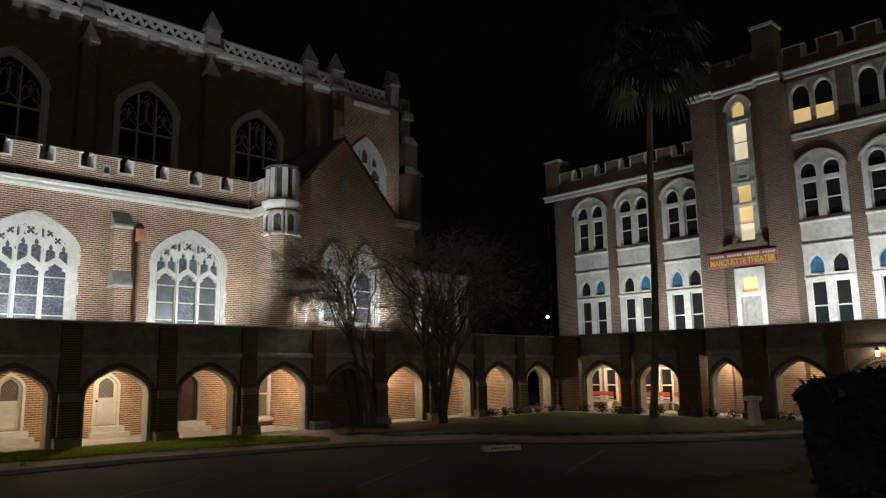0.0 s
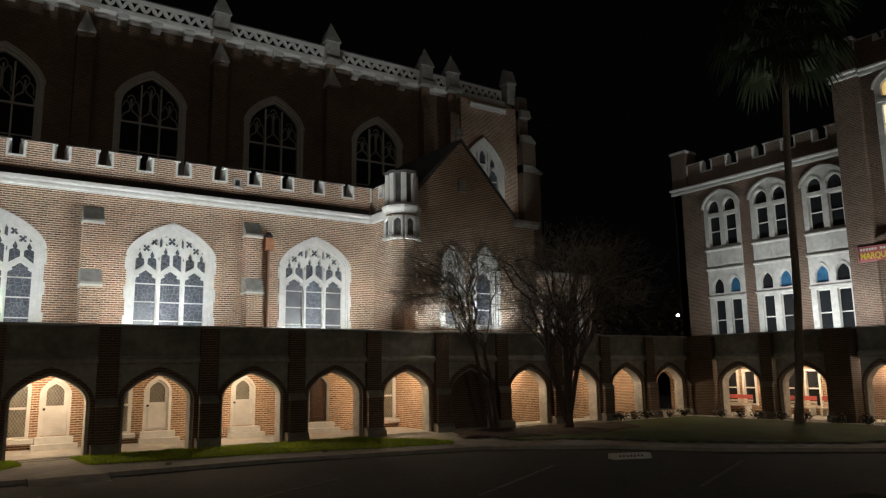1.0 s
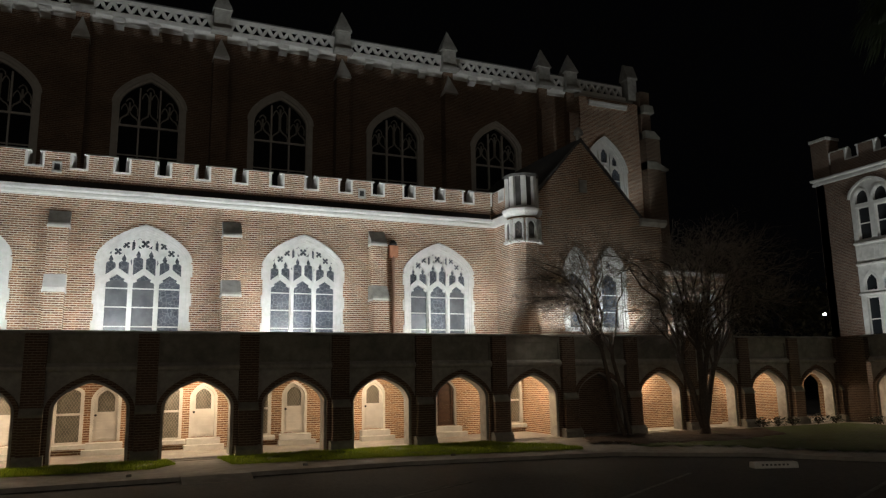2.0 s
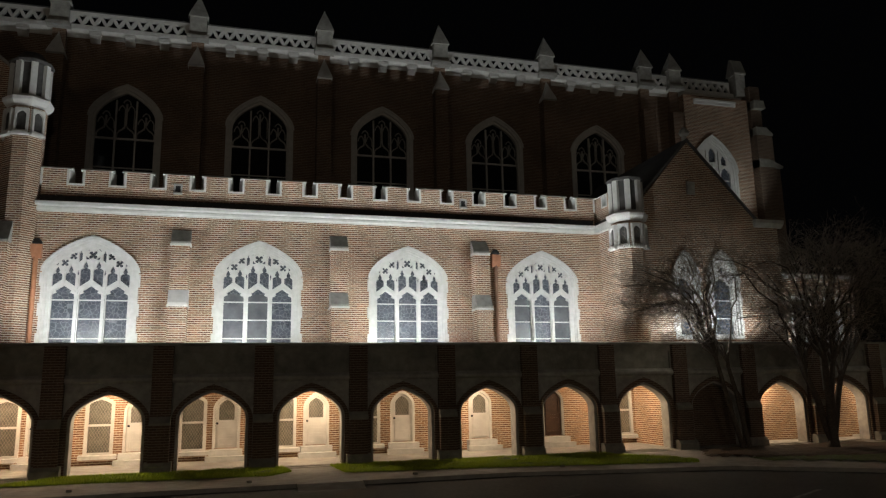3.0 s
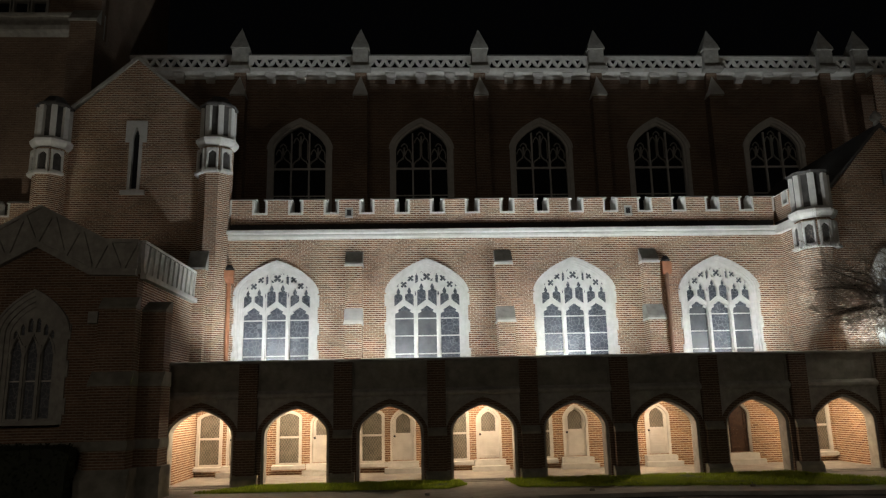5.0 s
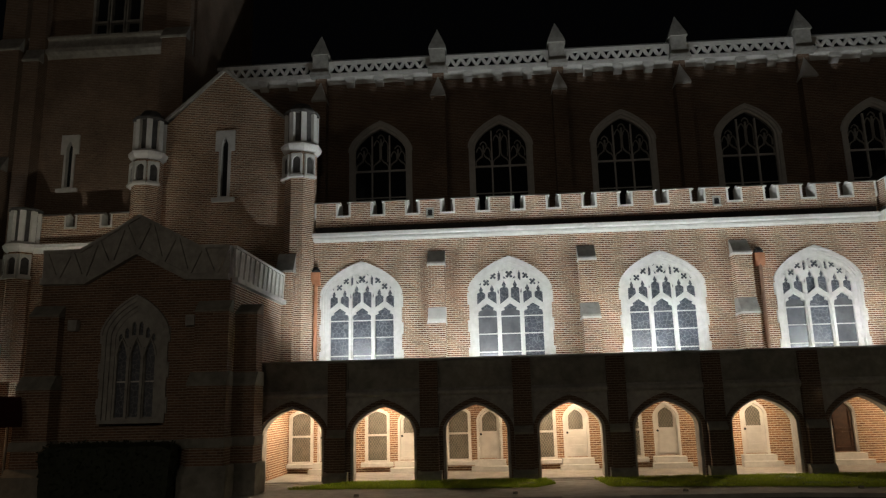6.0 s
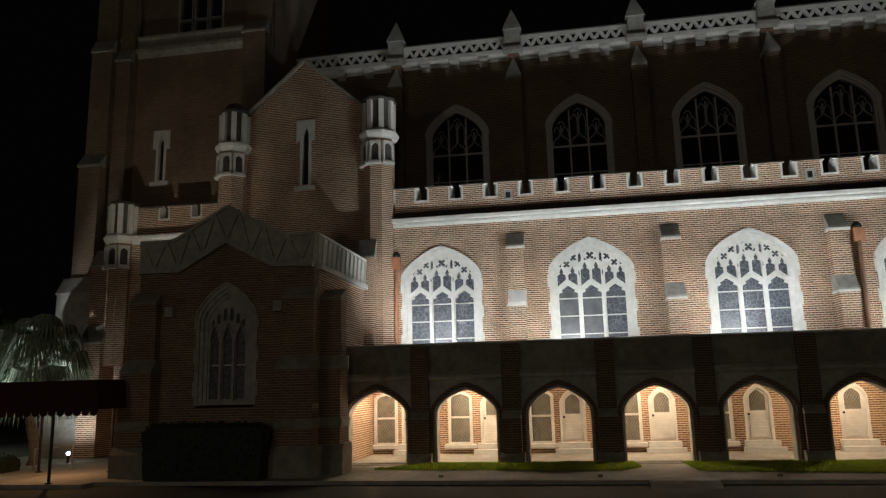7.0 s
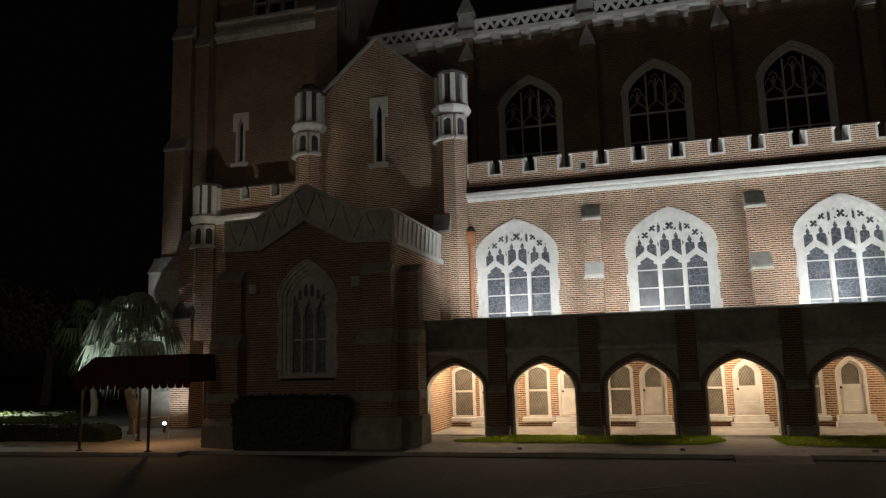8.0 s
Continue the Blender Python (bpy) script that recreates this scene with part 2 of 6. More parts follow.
def plate(bm, loops, d0, d1, axis="y", flip=1):
    """A slab with holes: loops of (u, z), the outline first, from depth d0 to d1. axis y: u is x; axis x: u is y."""
    def at(p, d):
        return (p[0], d, p[1]) if axis == "y" else (d, p[0], p[1])
    flat = [p for lp in loops for p in lp]
    tris = mathutils.geometry.tessellate_polygon([[Vector((p[0], p[1], 0)) for p in lp] for lp in loops])
    front, back = [bm.verts.new(at(p, d0)) for p in flat], [bm.verts.new(at(p, d1)) for p in flat]
    for t in tris:
        bm.faces.new([front[i] for i in t])
        bm.faces.new([back[i] for i in reversed(t)])
    s = 0
    for lp in loops:
        n = len(lp)
        for i in range(n):
            j = (i + 1) % n
            bm.faces.new((front[s + i], front[s + j], back[s + j], back[s + i]))
        s += n
    return bm


def arch(u, half, z0, spring, apex, k=0.4, n=9):
    """Outline of a pointed opening: upright sides, then a four-centred or pointed head."""
    pts = [(u - half, z0), (u + half, z0)]
    for i in range(n + 1):
        s = 1 - i / n
        s = math.sin(s * math.pi / 2) if s > 0.5 else s * math.sin(math.pi / 4) / 0.5
        pts.append((u + half * s, spring + (apex - spring) * (k * (1 - s) + (1 - k) * math.sqrt(max(0, 1 - s * s)))))
    return pts + [(2 * u - p[0], p[1]) for p in pts[-2:1:-1]]


def rect(u0, u1, z0, z1):
    return [(u0, z0), (u1, z0), (u1, z1), (u0, z1)]


def tube(bm, pts, radius, sides=6, taper=None):
    """A round bar along pts; taper gives the end's radius."""
    rings = []
    for i, p in enumerate(pts):
        p = Vector(p)
        d = (Vector(pts[min(i + 1, len(pts) - 1)]) - Vector(pts[max(i - 1, 0)])).normalized()
        a = d.orthogonal().normalized()
        b = d.cross(a)
        r = radius if taper is None else radius + (taper - radius) * i / (len(pts) - 1)
        rings.append([bm.verts.new(p + r * (math.cos(2 * math.pi * j / sides) * a + math.sin(2 * math.pi * j / sides) * b)) for j in range(sides)])
    for a, b in zip(rings, rings[1:]):
        for j in range(sides):
            bm.faces.new((a[j], a[(j + 1) % sides], b[(j + 1) % sides], b[j]))
    bm.faces.new(rings[0][::-1]), bm.faces.new(rings[-1])
    return bm


def turned(bm, x, y, profile, sides=8, start=22.5):
    """Rings of (radius, z) about an upright axis."""
    rings = [[bm.verts.new((x + r * math.cos(radians(start + 360 * j / sides)), y + r * math.sin(radians(start + 360 * j / sides)), z)) for j in range(sides)] for r, z in profile]
    for a, b in zip(rings, rings[1:]):
        for j in range(sides):
            bm.faces.new((a[j], a[(j + 1) % sides], b[(j + 1) % sides], b[j]))
    bm.faces.new(rings[0][::-1]), bm.faces.new(rings[-1])
    return bm


def ribbon(bm, pts, w, d0, d1, axis="y"):
    """A flat bar of width w that follows pts (u, z), between depths d0 and d1."""
    n = len(pts)
    left, right = [], []
    for i, p in enumerate(pts):
        a, b = pts[max(i - 1, 0)], pts[min(i + 1, n - 1)]
        dx, dz = b[0] - a[0], b[1] - a[1]
        q = math.hypot(dx, dz) or 1
        left.append((p[0] - dz / q * w / 2, p[1] + dx / q * w / 2))
        right.append((p[0] + dz / q * w / 2, p[1] - dx / q * w / 2))
    def at(p, d):
        return (p[0], d, p[1]) if axis == "y" else (d, p[0], p[1])
    rows = [[bm.verts.new(at(q, d)) for q, d in ((l, d0), (r, d0), (r, d1), (l, d1))] for l, r in zip(left, right)]
    for a, b in zip(rows, rows[1:]):
        for j in range(4):
            bm.faces.new((a[j], a[(j + 1) % 4], b[(j + 1) % 4], b[j]))
    bm.faces.new(rows[0][::-1]), bm.faces.new(rows[-1])
    return bm

# ---- ground ----
def sheet(name, outline, z0, z1, material, label, category, kind="structure"):
    bm = B()
    lo, hi = [bm.verts.new((x, y, z0)) for x, y in outline], [bm.verts.new((x, y, z1)) for x, y in outline]
    for t in mathutils.geometry.tessellate_polygon([[Vector((x, y, 0)) for x, y in outline]]):
        bm.faces.new([hi[i] for i in t])
    n = len(outline)
    for i in range(n):
        bm.faces.new((lo[i], lo[(i + 1) % n], hi[(i + 1) % n], hi[i]))
    return tagged(part(name, bm, material), label, category, "", kind)


sheet("ground", [(-400, -400), (400, -400), (400, 400), (-400, 400)], -0.6, -0.14, ASPHALT, "dark asphalt drive and ground reaching into the night", "ground")
sheet("pavement", [(-9.9, -8.6), (-2.0, -8.4), (14.0, -8.3), (21.0, -9.6), (24.6, -12.2), (26.4, -15.0), (30.0, -18.2), (36.0, -21.5), (44.0, -22.0), (44.0, 12.0), (-9.9, 12.0)], -0.55, -0.02, PAVING, "pale concrete pavement along the cloister", "pavement")
sheet("pavement", [(-20.0, -9.4), (-9.9, -9.2), (-9.9, 3.0), (-20.0, 3.0)], -0.55, -0.016, PAVING, "concrete pavement under the entrance awning", "pavement")


def turf(name, outline, label, material=None, h=0.06):
    """Lawn: a sheet cut into small squares with an uneven top, ragged at its edge."""
    bm = B()
    xs, ys = [p[0] for p in outline], [p[1] for p in outline]
    step = 0.24 if max(xs) - min(xs) < 13 else 0.45

    def inside(x, y):
        c = False
        for (ax, ay), (bx, by) in zip(outline, outline[1:] + outline[:1]):
            if (ay > y) != (by > y) and x < (bx - ax) * (y - ay) / (by - ay) + ax:
                c = not c
        return c
    nx, ny = int((max(xs) - min(xs)) / step) + 2, int((max(ys) - min(ys)) / step) + 2
    grid = {}
    for i in range(nx):
        for j in range(ny):
            x, y = min(xs) + i * step, min(ys) + j * step
            if inside(x, y):
                edge = not all(inside(x + a, y + b) for a, b in ((step, 0), (-step, 0), (0, step), (0, -step)))
                z = 0.004 if edge else h * (0.6 + 0.8 * noise.noise((x * 1.3, y * 1.3, 0)))
                grid[i, j] = bm.verts.new((x + 0.12 * noise.noise((x * 3, y * 3, 5)), y + 0.12 * noise.noise((x * 3, y * 3, 9)), z))
    for (i, j), v in grid.items():
        q = [grid.get(k) for k in ((i + 1, j), (i + 1, j + 1), (i, j + 1))]
        if all(q):
            bm.faces.new((v, *q))
    return tagged(part(name, bm, material or GRASS), label, "lawn", "", "stuff")


turf("lawn", [(-1.4, -5.6), (6.6, -6.1), (7.3, -5.2), (7.1, -3.9), (0.4, -3.95)], "short green grass strip beside the cloister")
turf("lawn", [(9.1, -6.2), (14.0, -6.9), (20.6, -8.3), (21.0, -7.4), (18.9, -4.0), (8.9, -3.9)], "short green grass strip beside the cloister")
turf("lawn", [(22.6, -8.9), (25.2, -10.4), (27.0, -14.0), (31.5, -18.0), (36.0, -20.2), (39.2, -20.4), (39.2, -4.4), (29.5, -4.2), (24.0, -5.2)], "dark green lawn in the corner of the courtyard")
turf("lawn", [(2.0, -17.0), (14.5, -17.4), (19.4, -21.6), (23.5, -22.8), (30.0, -23.8), (30.0, -29.5), (12.0, -29.5), (2.0, -26.0)], "dark foreground lawn across the drive", None, -0.08)
turf("planting_bed", [(21.9, -6.9), (24.0, -8.6), (27.5, -9.2), (31.0, -8.2), (32.4, -6.0), (31.0, -4.3), (23.4, -4.2)], "bed of brown leaf litter under the bare tree", SOIL, 0.11)



def blades(name, outline, count, seed, label, tall=0.09):
    """Upright blades of grass scattered over an outline."""
    rnd = random.Random(seed)
    xs, ys = [p[0] for p in outline], [p[1] for p in outline]
    verts, faces = [], []
    while len(faces) < count:
        x, y = rnd.uniform(min(xs), max(xs)), rnd.uniform(min(ys), max(ys))
        c = False
        for (ax, ay), (bx, by) in zip(outline, outline[1:] + outline[:1]):
            if (ay > y) != (by > y) and x < (bx - ax) * (y - ay) / (by - ay) + ax:
                c = not c
        if not c:
            continue
        a, h = rnd.uniform(0, math.pi), tall * rnd.uniform(0.5, 1.3) * (1 + 0.4 * noise.noise((x * 1.7, y * 1.7, 3)))
        w, n = 0.012, len(verts)
        dx, dy = rnd.uniform(-0.03, 0.03), rnd.uniform(-0.03, 0.03)
        verts += [(x - w * math.cos(a), y - w * math.sin(a), 0.0), (x + w * math.cos(a), y + w * math.sin(a), 0.0), (x + dx, y + dy, h)]
        faces.append((n, n + 1, n + 2))
    me = bpy.data.meshes.new(name)
    me.from_pydata(verts, [], faces)
    me.materials.append(BLADE)
    return tagged(put(name, me), label, "grass", "", "stuff")


blades("grass_blades", [(-1.5, -5.7), (6.7, -6.2), (7.4, -5.2), (7.2, -3.9), (0.3, -3.9)], 22000, 41, "green grass blades beside the cloister")
blades("grass_blades", [(9.0, -6.3), (14.0, -7.0), (20.7, -8.4), (21.1, -7.4), (19.0, -3.95), (8.8, -3.85)], 34000, 42, "green grass blades beside the cloister")

# painted parking lines
WORN_LINE = plain("worn_road_paint", (0.07, 0.066, 0.06), (0.24, 0.23, 0.21), 7, 0.9)
for x0, y0, x1, y1 in ((9.0, -15.5, 14.2, -12.6), (15.4, -17.0, 20.2, -14.2), (20.2, -19.2, 25.2, -16.9), (2.6, -15.0, 6.4, -12.4)):
    bm = B()
    d = Vector((x1 - x0, y1 - y0, 0)).normalized()
    s = Vector((-d.y, d.x, 0)) * 0.06
    box(bm, 0, 1, 0, 1, -0.139, -0.134)
    for v in bm.verts:
        q = Vector((x0, y0, 0)) + v.co.x * Vector((x1 - x0, y1 - y0, 0)) + (v.co.y - 0.5) * 2 * s
        v.co = (q.x, q.y, v.co.z)
    tagged(part("parking_line", bm, WORN_LINE), "worn pale painted parking line on asphalt", "road marking", "parking lines", "structure")

# ---- church ----
church = thing("church", "large red brick gothic church with pale stone trim, floodlit at night", "church")
BAY = 6.3


def plan_prism(bm, pts, z0, z1, axis="y"):
    """An upright prism over the plan outline pts of (along, depth)."""
    lo, hi = [[bm.verts.new((u, d, z) if axis == "y" else (d, u, z)) for u, d in pts] for z in (z0, z1)]
    bm.faces.new(lo), bm.faces.new(hi)
    for i in range(len(pts)):
        j = (i + 1) % len(pts)
        bm.faces.new((lo[i], lo[j], hi[j], hi[i]))


def merlons(parent, u0, u1, z0, zc, zt, d0, d1, width, gap, axis="y", mat=BRICK, flip=False):
    """A battlement: a low wall with raised merlons, each capped in stone."""
    bm = B()
    box(bm, u0, u1, d0, d1, z0, zc) if axis == "y" else box(bm, d0, d1, u0, u1, z0, zc)
    part("parapet_wall", bm, mat, parent)
    n = max(1, round((u1 - u0 + gap) / (width + gap)))
    pitch = (u1 - u0 + gap) / n
    w = pitch - gap
    body, cap, sill = B(), B(), B()
    o = 0.05
    splay = min(0.19, gap * 0.31)
    outline = [(0, zc), (w, zc), (w, zt - 0.1), (0, zt - 0.1)]
    plate(body, [outline], d0, d1, axis)
    wedge_pts = [(d0 - o, zt - 0.1), (d1 + o, zt - 0.1), ((d0 + d1) / 2 + 0.05, zt + 0.02), ((d0 + d1) / 2 - 0.05, zt + 0.02)]
    wedge(cap, wedge_pts, -o - splay * 0.6, w + o + splay * 0.6, "x" if axis == "y" else "y")
    # pale stone cheeks that splay into the gap
    for e, s in ((0, -1), (w, 1)):
        plan_prism(cap, [(e - s * 0.02, d0 - 0.03), (e + s * 0.06, d0 - 0.03), (e + s * splay, d1 + 0.03), (e - s * 0.02, d1 + 0.03)], zc, zt - 0.1, axis)
    plate(sill, [[(w + 0.05, zc), (pitch - 0.05, zc), (pitch - 0.05, zc + 0.07), (w + 0.05, zc + 0.07)]], d0 - o, d1 + o, axis)
    first = [part("merlon", body, mat, parent), part("merlon_cap", cap, STONE, parent, "pale stone cap"), part("crenel_sill", sill, STONE, parent, "pale stone sill")]
    for k in range(n):
        shift = (u0 + k * pitch, 0, 0) if axis == "y" else (0, u0 + k * pitch, 0)
        for ob in first:
            if ob.name.startswith("crenel") and k == n - 1:
                continue
            if k == 0:
                ob.location = shift
            else:
                put(ob.name.split(".")[0], ob.data, parent, ob.get("label", ""), shift)


def foil(u, w, z0, spring, apex):
    """A narrow light with a cusped, three-lobed head."""
    h = apex - spring
    right = [(w, spring), (w * 0.98, spring + h * 0.22), (w * 0.62, spring + h * 0.36), (w * 0.70, spring + h * 0.58), (w * 0.42, spring + h * 0.72), (w * 0.22, spring + h * 0.86)]
    return [(u - w, z0), (u + w, z0)] + [(u + a, b) for a, b in right] + [(u, apex)] + [(u - a, b) for a, b in right[::-1]]


def dagger(u0, u1, b0, b1, top):
    """An upright piercing with a slanting foot and a cusped head; mirrored when u0 > u1."""
    c, w = (u0 + u1) / 2, (u1 - u0) / 2
    h = abs(w)
    right = [(w, top - 2.1 * h), (w * 0.9, top - 1.75 * h), (w * 0.3, top - 1.5 * h), (w * 0.5, top - 1.15 * h), (w * 0.42, top - 0.85 * h)]
    return [(u0, b0), (u1, b1)] + [(c + a, b) for a, b in right] + [(c, top)] + [(c - a, b) for a, b in right[::-1]]


def star(u, z, r):
    """A four-lobed piercing."""
    pts = []
    for j in range(24):
        a = math.pi * j / 12 + math.pi / 4
        q = r * (0.36 + 0.64 * abs(math.cos(2 * (a - math.pi / 4))) ** 0.6)
        pts.append((u + q * math.cos(a), z + q * math.sin(a)))
    return pts


def window_kit(half, light, z0, spring, apex, glass_apex, lights, head, pierced, bars, proud=0.06, teeth=True, stone=None, glass=None, axis="y", mull=0.0, deep=0.22, extra=(), glass_spring=None):
    """Meshes of one gothic window about u = 0 in a wall face at depth 0: surround, tracery, glass, bars."""
    gs = glass_spring or spring - (half - light) * 0.2
    surround = B()
    step = (half - light) / 3
    for i in range(3):
        o, q = half - step * i, half - step * (i + 1)
        fo, fi = i / 3, (i + 1) / 3
        za, zb = apex + (glass_apex - apex) * fo, apex + (glass_apex - apex) * fi
        plate(surround, [arch(0, o + 0.004, z0 + 0.01 * i, spring + (gs - spring) * fo, za), arch(0, q, z0 + 0.12, spring + (gs - spring) * fi, zb)], -proud + 0.06 * i, 0.34 - 0.01 * i, axis)
    rim = arch(0, half + 0.02, z0, spring, apex + 0.03)[2:]
    ribbon(surround, rim, 0.07, -proud - 0.05, 0.0, axis)
    if teeth:
        z = z0 + 0.3
        while z < spring - 0.2:
            for s in (-1, 1):
                u0, u1 = sorted((s * (half - 0.05), s * (half + 0.07)))
                plate(surround, [rect(u0, u1, z, z + 0.5)], -proud + 0.008, 0.1, axis)
            z += 1.15
    tracery = B()
    pitch = 2 * light / lights
    holes = []
    for k in range(lights):
        c = -light + pitch * (k + 0.5)
        holes.append(foil(c, pitch / 2 - (0.09 if extra else 0.075), z0 + 0.2, head - 0.42, head))
    for u, w, a, b in pierced:
        if len(extra) == 0:
            holes.append(star(u, (a + b) / 2, w) if b - a < 2.6 * w else foil(u, w, a, b - 1.7 * w, b))
    holes += extra
    if extra:
        ribbon(tracery, arch(0, 0.32, 7.66, 7.90, 8.25, 0.1, 6)[1:], 0.05, 0.06, 0.12, axis)
        ribbon(tracery, arch(0, light - 0.04, gs, gs + 0.02, glass_apex - 0.06)[2:-1], 0.05, 0.05, 0.12, axis)
        for s in (-1, 1):
            ribbon(tracery, [(s * 0.49, head - 0.15), (s * 0.49, 7.05)], 0.08, 0.05, 0.12, axis)
            ribbon(tracery, [(s * 0.98, head + 0.02), (s * 0.98, 7.32), (s * 0.88, 7.50)], 0.05, 0.06, 0.12, axis)
    plate(tracery, [arch(0, light + 0.03, z0 + 0.1, gs, glass_apex + 0.03), *holes], 0.10, deep, axis)
    for k in range(lights):
        c = -light + pitch * (k + 0.5)
        ribbon(tracery, [(c - pitch / 2 + 0.03, head - 0.5), (c - pitch / 2 + 0.1, head - 0.2), (c, head + 0.1), (c + pitch / 2 - 0.1, head - 0.2), (c + pitch / 2 - 0.03, head - 0.5)], 0.06, 0.05, 0.12, axis)
    for k in range(1, lights):
        u = -light + pitch * k
        ribbon(tracery, [(u, z0 + 0.15), (u, head - 0.2)], 0.09, 0.03, 0.12, axis)
        if mull:
            ribbon(tracery, [(u, head - 0.2), (u, mull)], 0.07, 0.03, 0.12, axis)
    pane = B()
    plate(pane, [arch(0, light + 0.02, z0 + 0.1, gs, glass_apex + 0.02)], deep - 0.03, deep - 0.02, axis)
    rods = B()
    for zb in bars:
        plate(rods, [rect(-light, light, zb - 0.022, zb + 0.022)], 0.13, deep - 0.035, axis)
    return [("window", surround, stone or STONE, "pale stone gothic window with tracery"), ("tracery", tracery, stone or STONE, ""), ("glass", pane, glass or GLASS, "dark leaded glass"), ("saddle_bar", rods, STONE, "")]


def window_set(kit, parent, places, label=None, turn=0):
    """The kit's window, once at each place, with its sub-parts under it."""
    made, placed = [], []
    for n, bm, mat, tag in kit:
        me = bpy.data.meshes.new(n)
        bmesh.ops.recalc_face_normals(bm, faces=bm.faces)
        bm.to_mesh(me)
        bm.free()
        me.materials.append(mat)
        made.append((n, me, tag))
    for p in places:
        w = put("window", made[0][1], parent, label or made[0][2], p, turn)
        for n, me, tag in made[1:]:
            put(n, me, w, tag)
        placed.append(w)
    return placed


def wall(parent, loops, d0, d1, mat, axis="y", name="wall", label=""):
    bm = B()
    plate(bm, loops, d0, d1, axis)
    return part(name, bm, mat, parent, label)


# aisle: wall, windows, buttresses, cornice, battlement
holes = [arch(BAY * k, 1.66, 4.1, 7.25, 8.6) for k in range(4)]
wall(church, [rect(-2.6, 21.9, 3.2, 10.0), *holes], 0.0, 0.55, BRICK)
upper = []
for s in (-1, 1):
    upper += [dagger(s * 0.05, s * 0.40, 6.96, 6.70, 7.66), dagger(s * 0.55, s * 0.90, 6.72, 6.96, 7.50), dagger(s * 1.01, s * 1.34, 6.96, 6.70, 7.46)]
    upper += [star(s * 0.95, 7.58, 0.155), star(s * 0.67, 7.84, 0.155), dagger(s * 0.36, s * 0.47, 7.70, 7.62, 8.06)]
    upper += [[(s * 1.17, 7.47), (s * 1.26, 7.50), (s * 1.16, 7.62)], [(s * 0.10, 7.72), (s * 0.24, 7.72), (s * 0.25, 7.86)], [(s * 0.12, 8.06), (s * 0.30, 8.02), (s * 0.20, 8.14)]]
    upper += [[(s * 0.455, 7.08), (s * 0.50, 7.20), (s * 0.475, 7.34), (s * 0.435, 7.20)]]
upper += [star(0, 7.90, 0.18)]
upper = [[(1.03 * u, 6.7 + 1.06 * (z - 6.7)) for u, z in lp] for lp in upper]
AISLE_PANES = [(GLASS, GLASS, GLASS), (GLASS_MILKY, GLASS_MILKY, GLASS), (GLASS, GLASS, GLASS), (GLASS_MILKY, GLASS, GLASS_MILKY)]
kit = window_kit(1.72, 1.44, 4.1, 7.27, 8.66, 8.36, 3, 6.74, (), (6.19, 5.46, 4.71), 0.05, extra=upper, glass_spring=7.30, deep=0.25)
for w, panes in zip(window_set(kit, church, [(BAY * k, 0, 0) for k in range(4)]), AISLE_PANES):
    for k, mat in enumerate(panes):
        bm = B()
        plate(bm, [rect(-1.43 + 0.96 * k, -0.49 + 0.96 * k, 4.2, 6.52)], 0.206, 0.216)
        part("light_pane", bm, mat, w, "pale clouded storm glass" if mat is GLASS_MILKY else "leaded stained glass light")

bm = B()
wedge(bm, [(-0.32, 9.84), (-0.32, 9.96), (-0.22, 10.0), (0.5, 10.02), (0.5, 9.6), (-0.08, 9.6), (-0.08, 9.64), (-0.16, 9.68), (-0.16, 9.77), (-0.11, 9.79), (-0.11, 9.81), (-0.26, 9.82)], -2.1, 21.62, "x")
part("cornice", bm, STONE, church, "bright white stone cornice")
merlons(church, -2.0, 21.7, 10.03, 10.70, 11.44, -0.03, 0.40, 0.88, 0.62)
for x in (3.01, 15.17):
    bm = B()
    plate(bm, [rect(x - 0.17, x + 0.17, 10.58, 10.98), rect(x - 0.10, x + 0.10, 10.64, 10.90)], -0.07, -0.034)
    box(bm, x - 0.17, x + 0.17, -0.16, -0.034, 10.53, 10.578)
    q = part("scupper", bm, STONE_GREY, church, "small stone rain spout in the battlement")
    bm = B()
    box(bm, x - 0.10, x + 0.10, -0.045, -0.036, 10.64, 10.90)
    part("spout_mouth", bm, METAL, q, "black spout mouth")
# dark strip that stands in for the cornice's shadow on the parapet foot
bm = B()
box(bm, -2.0, 21.6, -0.10, -0.034, 10.02, 10.25)
part("cornice_shade", bm, METAL, church, "black strip painting the shadow above the cornice")
bm = B()
box(bm, -2.6, 21.9, 0.55, 6.0, 9.9, 10.02)
part("aisle_roof", bm, SLATE, church)


def stepped_buttress(x, w, y, z_top):
    bm = B()
    box(bm, x - w / 2, x + w / 2, y - 0.42, y + 0.02, 6.0, 8.45)
    box(bm, x - w / 2, x + w / 2, y - 0.72, y + 0.02, 3.6, 6.0)
    b = part("buttress", bm, BRICK, church)
    for z0, z1, a, c in ((8.45, z_top, 0.44, 0.05), (5.98, 6.58, 0.74, 0.42)):
        bm = B()
        wedge(bm, [(y - a, z0), (y - a, z0 + 0.08), (y - c, z1), (y - 0.004, z1), (y - 0.004, z0)], x - w / 2 - 0.02, x + w / 2 + 0.02, "x")
        slope = part("weathering", bm, STONE if x < 4 and z0 < 7 else STONE_GREY, b, "sloped pale stone weathering" if x < 4 and z0 < 7 else "sloped grey stone weathering")
        bm = B()
        box(bm, x - w / 2 - 0.04, x + w / 2 + 0.04, y - a - 0.05, y - 0.002, z0 - 0.09, z0 - 0.004)
        part("nosing", bm, STONE, slope, "thin white stone nosing")


for k in range(3):
    stepped_buttress(3.25 + BAY * k, 0.70, 0.0, 9.05)


